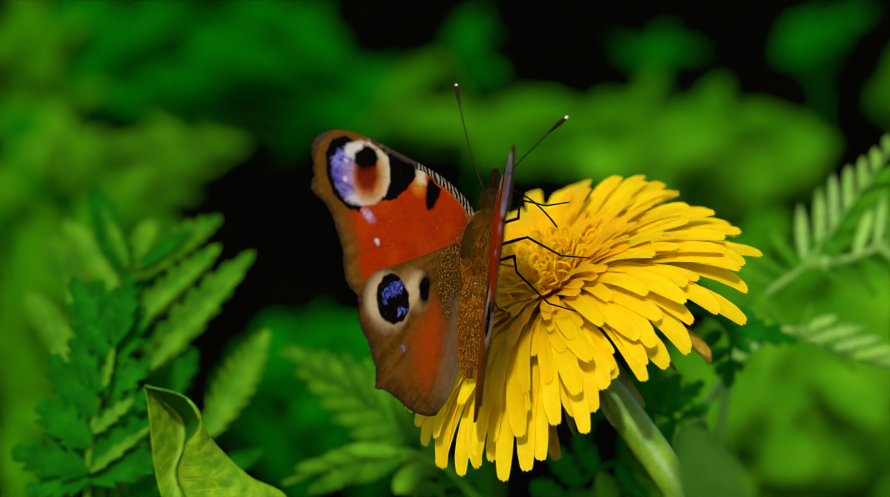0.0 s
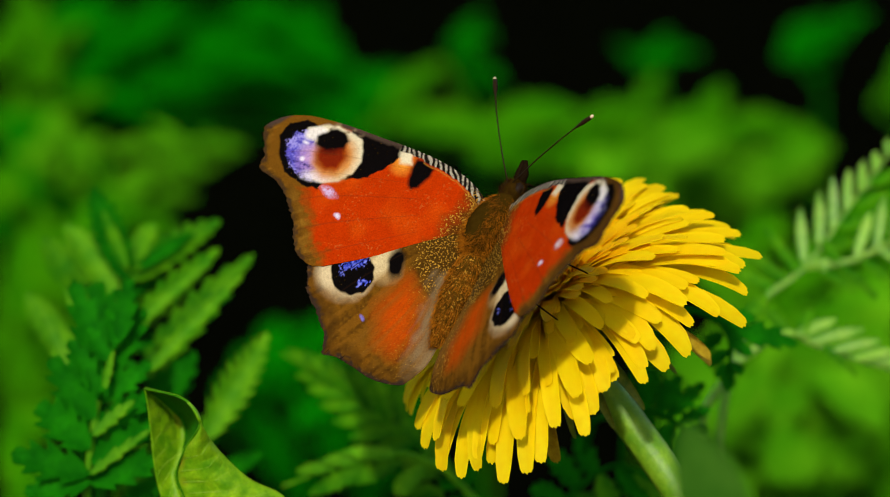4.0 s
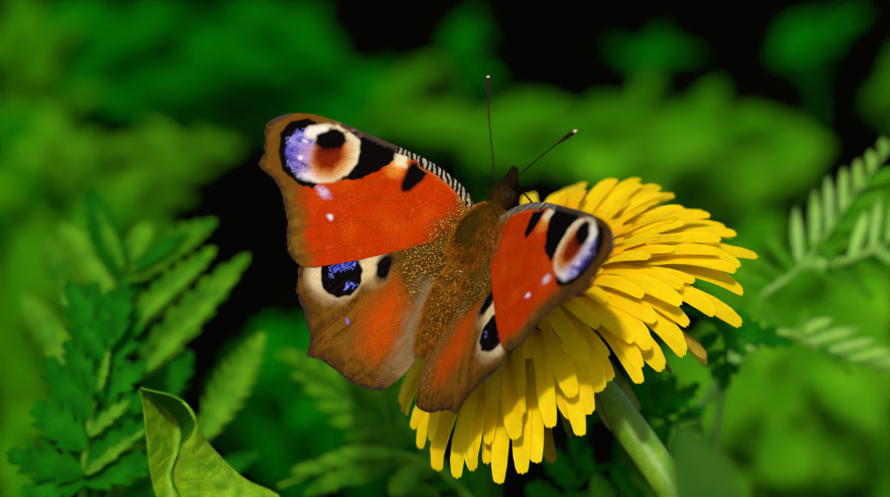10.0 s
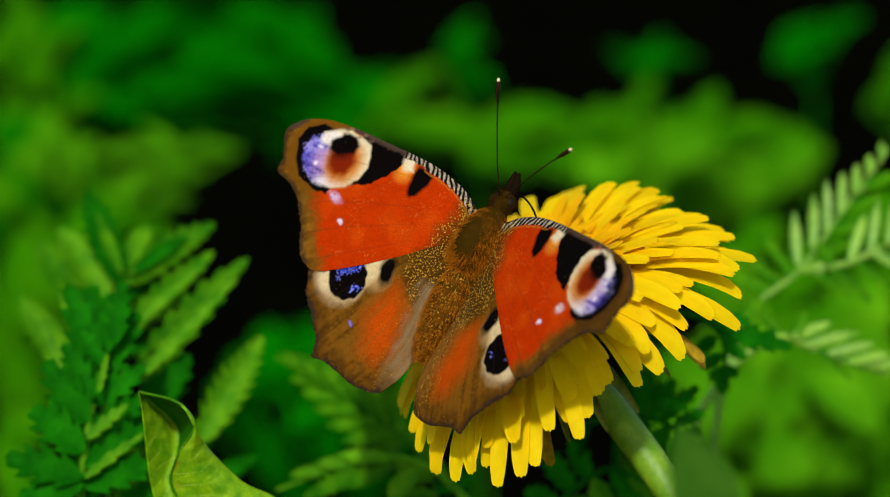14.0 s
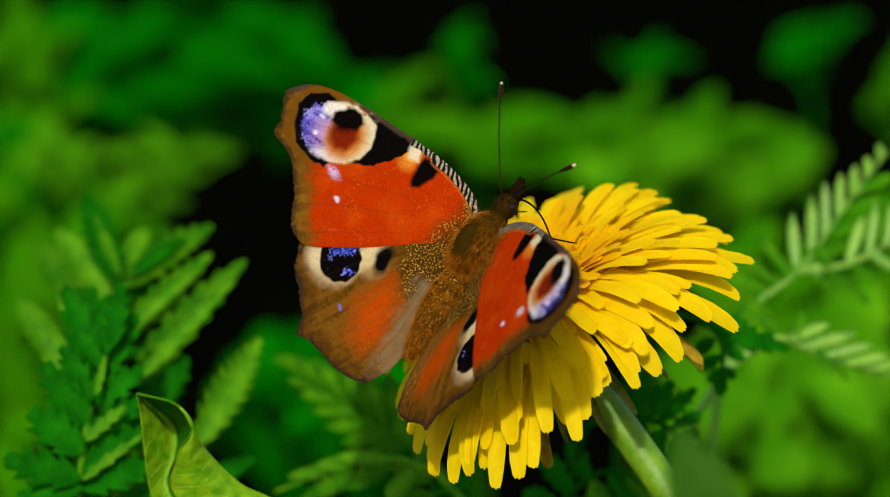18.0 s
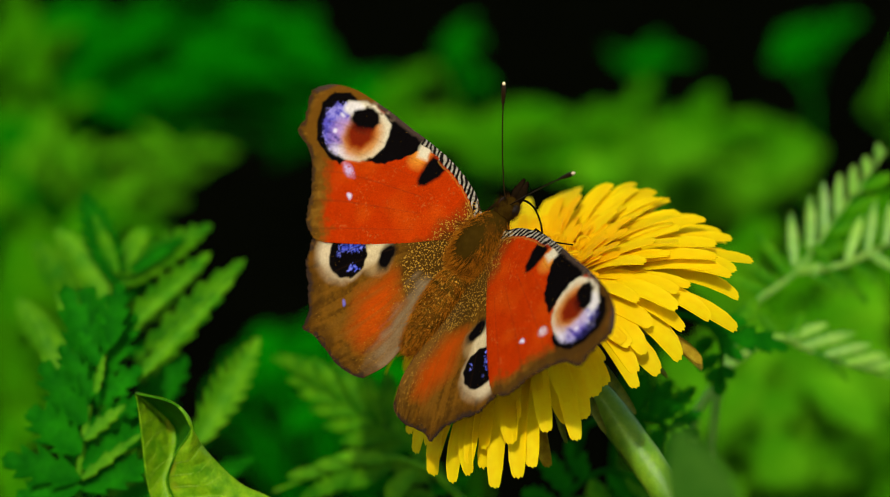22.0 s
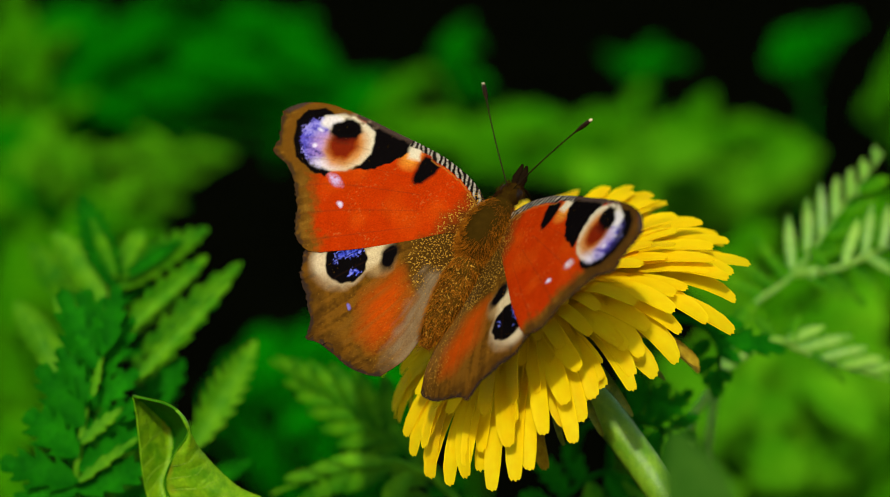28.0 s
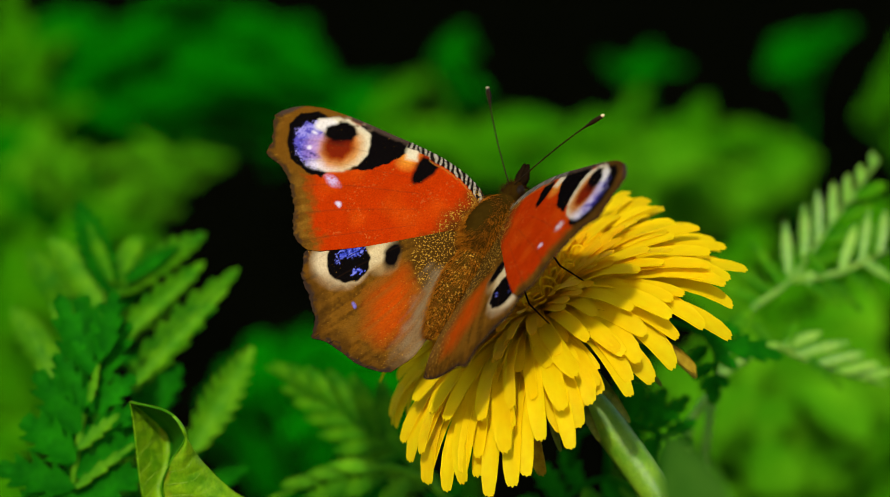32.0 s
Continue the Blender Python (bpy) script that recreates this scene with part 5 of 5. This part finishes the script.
# seconds; place in millimetres and turn in degrees in the working frame; flap left, right; forewing sweep left, right; hindwing sweep left, right
FLIGHT = [
    (0, 3.92, -3.0, 13.2, -17, -53, 7.3, 100.5, 33.2, 7.5, 4, 6.7, 1.4),
    (0.1, 4.02, -2.59, 13.2, -13.76, -50.60, 2.20, 66.72, 21.68, 3.54, 1.00, 2.50, 0.44),
    (0.2, 4.09, -2.31, 13.17, -11.6, -49.0, -1.2, 46.8, 14.0, 0.9, -1.0, -0.3, -0.2),
    (0.5, 4.03, -1.10, 13.22, -16.9, -49.3, -2.9, 48.4, 12.2, -2.7, -1.4, -1.8, -0.9),
    (1, 3.80, -0.61, 13.34, -16.8, -48.7, -5.6, 41.0, 12.0, -3.0, -1.0, -2.9, -0.8),
    (1.5, 3.79, -0.38, 13.39, -19.7, -50.7, -4.3, 41.3, 10.6, -3.1, -1.4, -3.3, -1.0),
    (2, 3.96, 0.08, 13.35, -26.1, -54.1, -4.0, 44.6, 13.4, -2.1, -1.8, -3.0, -0.3),
    (2.5, 3.85, -0.03, 13.34, -24.7, -53.8, -4.9, 44.7, 13.2, -2.0, -1.5, -3.2, -0.4),
    (3, 3.83, -0.20, 13.40, -23.6, -52.9, -6.4, 42.6, 13.5, -2.0, -1.3, -3.3, -0.3),
    (3.5, 3.85, -0.21, 13.46, -23.3, -51.7, -7.0, 42.0, 15.0, -2.0, -1.2, -3.4, -0.3),
    (5.5, 3.31, -0.51, 13.51, -16.6, -48.6, -9.4, 36.9, 14.2, -0.8, -2.5, -1.6, 0.2),
    (6, 3.14, -0.76, 13.56, -14.1, -47.0, -10.5, 35.2, 15.3, -0.5, -2.4, -1.5, 0.3),
    (6.5, 3.15, -0.86, 13.59, -13.9, -47.3, -13.3, 35.8, 17.2, -0.9, -1.7, -1.2, 1.1),
    (7, 3.03, -0.83, 13.62, -12.4, -45.7, -15.2, 32.9, 19.4, -0.2, -2.5, -1.1, 0.2),
    (7.5, 2.97, -1.14, 13.67, -11.2, -45.2, -15.2, 32.0, 18.7, -0.1, -2.4, -1.0, 0.4),
    (8, 3.02, -0.98, 13.78, -13.4, -46.5, -18.0, 28.5, 17.6, -1.1, -1.9, -1.4, 0.9),
    (8.5, 3.06, -0.99, 13.83, -13.1, -46.6, -18.9, 29.0, 17.5, -0.7, -1.9, -1.6, 0.6),
    (9, 3.07, -1.10, 13.84, -12.2, -45.7, -19.3, 28.1, 18.6, -0.4, -2.0, -1.7, 0.7),
    (9.5, 2.98, -1.19, 13.82, -11.5, -44.7, -20.1, 26.7, 20.1, -0.3, -2.1, -1.9, 0.7),
    (10, 2.87, -1.26, 13.74, -9.7, -42.6, -19.5, 25.5, 21.5, -0.0, -2.3, -1.4, 0.2),
    (10.5, 2.51, -1.73, 13.61, -6.0, -40.6, -19.1, 24.0, 22.8, 0.4, -2.0, -0.6, 0.6),
    (11, 2.64, -1.61, 13.49, -6.7, -42.4, -21.4, 26.8, 21.8, -0.1, -2.0, -0.8, 0.4),
    (11.5, 2.87, -1.50, 13.39, -7.9, -44.4, -22.3, 27.7, 20.3, -0.4, -1.8, -1.2, 0.7),
    (12, 2.73, -1.59, 13.24, -6.6, -43.2, -21.5, 26.8, 21.1, 0.4, -1.9, -0.8, 0.3),
    (12.5, 2.42, -1.54, 13.10, -5.2, -40.3, -20.4, 23.6, 25.4, 0.5, -2.3, -0.6, 0.1),
    (13, 2.93, -1.49, 12.98, -4.7, -41.6, -24.0, 30.0, 27.5, 0.9, -2.0, -0.0, 0.7),
    (13.5, 2.93, -1.61, 12.92, -4.0, -39.5, -24.3, 25.7, 28.2, 1.1, -1.9, 0.0, 0.6),
    (14, 3.03, -1.58, 12.91, -2.4, -35.5, -26.1, 8.3, 20.6, -0.5, -1.5, -1.3, 0.1),
    (14.5, 2.93, -1.64, 12.84, -1.8, -34.7, -27.5, 7.6, 22.4, -0.9, -1.6, -2.0, -0.6),
    (16.5, 3.09, -1.70, 12.65, 2.7, -36.5, -33.4, 15.7, 23.1, 1.9, -0.8, -0.5, 0.2),
    (17, 2.94, -1.45, 12.51, 4.1, -45.9, -34.5, 33.1, 23.2, 2.8, -1.4, 0.9, 1.2),
    (17.5, 3.03, -1.51, 12.48, 4.0, -48.8, -34.5, 37.0, 19.2, 2.4, -1.9, 0.9, 0.9),
    (18, 3.01, -1.58, 12.54, 4.3, -46.1, -34.7, 33.6, 21.7, 2.3, -1.4, 1.1, 1.2),
    (18.5, 2.93, -1.71, 12.68, 5.1, -38.3, -35.1, 20.4, 24.8, 1.9, 0.0, 0.7, 1.3),
    (19, 2.92, -1.94, 12.86, 7.3, -30.3, -36.0, 4.6, 24.0, 1.1, 0.4, -0.3, 1.0),
    (19.5, 3.06, -1.65, 13.00, 5.7, -28.0, -37.5, -0.0, 28.8, 0.9, 0.2, -0.5, 0.7),
    (20, 3.06, -1.65, 13.00, 5.7, -27.3, -37.6, 0.2, 29.6, 1.0, 0.5, -0.7, 0.6),
    (20.5, 3.00, -1.70, 12.93, 6.0, -26.6, -37.7, -1.2, 29.9, 1.1, 0.7, -0.7, 0.5),
    (21, 2.91, -1.63, 12.81, 7.7, -25.8, -37.1, -1.7, 30.9, 1.5, 0.7, -0.5, 0.5),
    (21.5, 2.85, -1.67, 12.70, 8.3, -25.9, -36.6, -1.2, 30.4, 1.8, 0.9, -0.3, 0.2),
    (22, 3.08, -1.61, 12.55, 7.4, -31.0, -38.4, 5.1, 25.3, 1.0, 1.2, -0.7, 0.6),
    (22.5, 2.80, -1.52, 12.36, 9.6, -38.1, -40.5, 18.6, 26.1, 2.4, 1.3, 0.5, 1.8),
    (23, 2.79, -1.57, 12.23, 11.2, -44.8, -43.0, 30.9, 24.3, 2.4, 1.6, 1.1, 2.7),
    (23.5, 3.17, -1.42, 12.25, 10.3, -45.8, -45.9, 30.5, 22.6, 1.8, 1.7, 0.7, 2.7),
    (24, 3.20, -1.52, 12.37, 10.8, -37.3, -45.0, 11.3, 21.9, 1.0, 2.6, -0.6, 1.7),
    (24.5, 3.34, -1.44, 12.47, 9.3, -31.6, -43.1, 4.6, 25.5, 0.8, 2.1, -1.0, 1.2),
    (25, 2.81, -1.19, 12.56, 5.1, -20.4, -35.0, -8.3, 36.3, 2.6, 0.8, -0.2, 0.1),
    (25.5, 3.44, -0.83, 12.70, -1.5, -16.4, -26.4, 4.0, 53.6, 4.4, 0.6, 3.0, 0.0),
    (27.5, 4.56, 0.13, 12.90, -11.4, -22.5, -23.1, 2.6, 37.2, 1.9, 0.0, 0.4, 0.4),
    (28, 4.73, 0.33, 12.93, -13.5, -27.7, -22.4, 8.9, 34.2, 2.2, -0.1, 0.6, 0.6),
    (28.5, 5.03, 0.57, 12.90, -15.4, -30.8, -22.1, 21.5, 41.4, 3.7, 1.3, 1.9, 2.1),
    (29, 5.02, 0.53, 12.90, -14.6, -33.7, -21.1, 22.0, 35.9, 2.7, 0.3, 1.4, 2.0),
    (29.5, 4.94, 0.93, 12.94, -13.2, -32.9, -17.8, 16.0, 32.1, 2.0, 0.2, 0.7, 1.1),
    (30, 5.17, 1.14, 12.98, -16.2, -34.1, -14.0, 15.8, 25.3, 0.8, 0.3, -0.3, 0.5),
    (30.5, 5.26, 1.62, 12.90, -20.2, -37.8, -11.3, 24.0, 26.2, 1.4, 0.0, 0.0, 1.4),
    (31, 5.51, 1.83, 12.77, -28.0, -44.9, -8.5, 37.8, 26.2, 1.5, -1.1, -0.4, 2.2),
    (31.5, 5.49, 1.88, 12.71, -27.9, -44.2, -8.0, 36.2, 25.5, 1.8, -1.1, -0.2, 1.6),
    (32, 5.40, 1.77, 12.68, -27.1, -44.1, -9.7, 32.0, 24.0, 0.3, -0.3, -2.0, 1.5),
]


# seconds; way of the left and of the right antenna on the butterfly
FEEL = [
    (0, -0.399, 0.910, 0.113, 0.850, 0.526, -0.011),
    (0.2, -0.543, 0.837, 0.063, 0.844, 0.508, 0.175),
    (0.5, -0.557, 0.819, 0.137, 0.836, 0.493, 0.240),
    (1, -0.561, 0.815, 0.147, 0.802, 0.539, 0.257),
    (1.5, -0.543, 0.827, 0.144, 0.824, 0.520, 0.225),
    (2, -0.547, 0.816, 0.188, 0.841, 0.505, 0.196),
    (2.5, -0.548, 0.813, 0.197, 0.830, 0.528, 0.180),
    (3, -0.538, 0.827, 0.163, 0.825, 0.525, 0.207),
    (3.5, -0.539, 0.828, 0.155, 0.829, 0.517, 0.214),
    (5.5, -0.518, 0.845, 0.134, 0.810, 0.527, 0.258),
    (6, -0.497, 0.862, 0.098, 0.817, 0.491, 0.302),
    (6.5, -0.513, 0.851, 0.109, 0.807, 0.509, 0.299),
    (7, -0.531, 0.840, 0.107, 0.795, 0.493, 0.354),
    (7.5, -0.531, 0.840, 0.112, 0.788, 0.513, 0.339),
    (8, -0.548, 0.829, 0.111, 0.787, 0.531, 0.316),
    (8.5, -0.558, 0.823, 0.107, 0.787, 0.530, 0.315),
    (9, -0.559, 0.823, 0.098, 0.779, 0.541, 0.319),
    (9.5, -0.556, 0.828, 0.070, 0.765, 0.545, 0.344),
    (10, -0.566, 0.822, 0.059, 0.754, 0.528, 0.391),
    (10.5, -0.557, 0.831, 0.018, 0.744, 0.530, 0.406),
    (11, -0.567, 0.823, 0.022, 0.747, 0.542, 0.385),
    (11.5, -0.560, 0.828, 0.038, 0.764, 0.530, 0.368),
    (12, -0.560, 0.826, 0.057, 0.755, 0.520, 0.398),
    (12.5, -0.589, 0.806, 0.057, 0.726, 0.480, 0.493),
    (13, -0.583, 0.811, 0.046, 0.741, 0.509, 0.438),
    (13.5, -0.572, 0.820, 0.021, 0.727, 0.469, 0.501),
    (14, -0.033, 0.744, 0.668, 0.694, 0.497, 0.521),
    (14.5, -0.073, 0.747, 0.660, 0.683, 0.501, 0.531),
    (16.5, -0.123, 0.742, 0.659, 0.675, 0.503, 0.540),
    (17, -0.651, 0.757, 0.061, 0.765, 0.500, 0.405),
    (17.5, -0.632, 0.772, 0.071, 0.799, 0.514, 0.313),
    (18, -0.643, 0.764, 0.054, 0.776, 0.519, 0.359),
    (18.5, -0.115, 0.772, 0.625, 0.721, 0.486, 0.493),
    (19, -0.205, 0.800, 0.564, 0.667, 0.499, 0.554),
    (19.5, -0.225, 0.766, 0.603, 0.612, 0.496, 0.616),
    (20, -0.236, 0.778, 0.582, 0.601, 0.516, 0.611),
    (20.5, -0.258, 0.776, 0.576, 0.581, 0.513, 0.632),
    (21, -0.309, 0.765, 0.565, 0.545, 0.513, 0.663),
    (21.5, -0.317, 0.766, 0.560, 0.535, 0.532, 0.656),
    (22, -0.242, 0.764, 0.598, 0.631, 0.530, 0.566),
    (22.5, -0.152, 0.799, 0.581, 0.722, 0.475, 0.502),
    (23, -0.667, 0.745, 0.018, 0.779, 0.499, 0.380),
    (23.5, -0.654, 0.756, 0.021, 0.781, 0.492, 0.384),
    (24, 0.365, 0.844, 0.392, 0.847, 0.358, -0.392),
    (24.5, 0.141, 0.781, 0.608, 0.843, 0.529, 0.102),
    (25, -0.296, 0.664, 0.687, 0.560, 0.697, 0.449),
    (25.5, -0.435, 0.589, 0.681, 0.508, 0.643, 0.574),
    (27.5, -0.237, 0.458, 0.857, 0.542, 0.571, 0.617),
    (28, -0.674, 0.735, -0.076, 0.597, 0.566, 0.568),
    (28.5, -0.675, 0.738, -0.023, 0.634, 0.571, 0.522),
    (29, -0.669, 0.743, -0.003, 0.668, 0.552, 0.499),
    (29.5, -0.667, 0.745, 0.002, 0.660, 0.564, 0.497),
    (30, -0.646, 0.762, 0.046, 0.682, 0.569, 0.459),
    (30.5, -0.637, 0.769, 0.057, 0.754, 0.542, 0.371),
    (31, -0.615, 0.772, 0.159, 0.801, 0.537, 0.264),
    (31.5, -0.611, 0.777, 0.153, 0.808, 0.525, 0.268),
    (32, -0.623, 0.770, 0.138, 0.785, 0.554, 0.278),
]


def motions():
    base = Matrix((SIDE, RISE, NEAR)).transposed().to_4x4()
    base.translation = HOME
    rows = [(r[0], base @ pose(r[1] / 1000, r[2] / 1000, r[3] / 1000, *r[4:7])) for r in FLIGHT]
    walk(butterfly, rows)
    for (side, fore), ob in wings.items():
        k = 0 if side < 0 else 1
        walk(ob, [(r[0], wing_pose(side, r[7 + k], r[9 + 2 * (1 - fore) + k], fore)) for r in FLIGHT])

    for side, (ob, root, rest) in feelers.items():
        k = 1 if side < 0 else 4
        rows = []
        for r in FEEL:
            turn = rest.rotation_difference(Vector(r[k:k + 3]))
            rows.append((r[0], Matrix.Translation(root) @ turn.to_matrix().to_4x4()))
        walk(ob, rows)


motions()
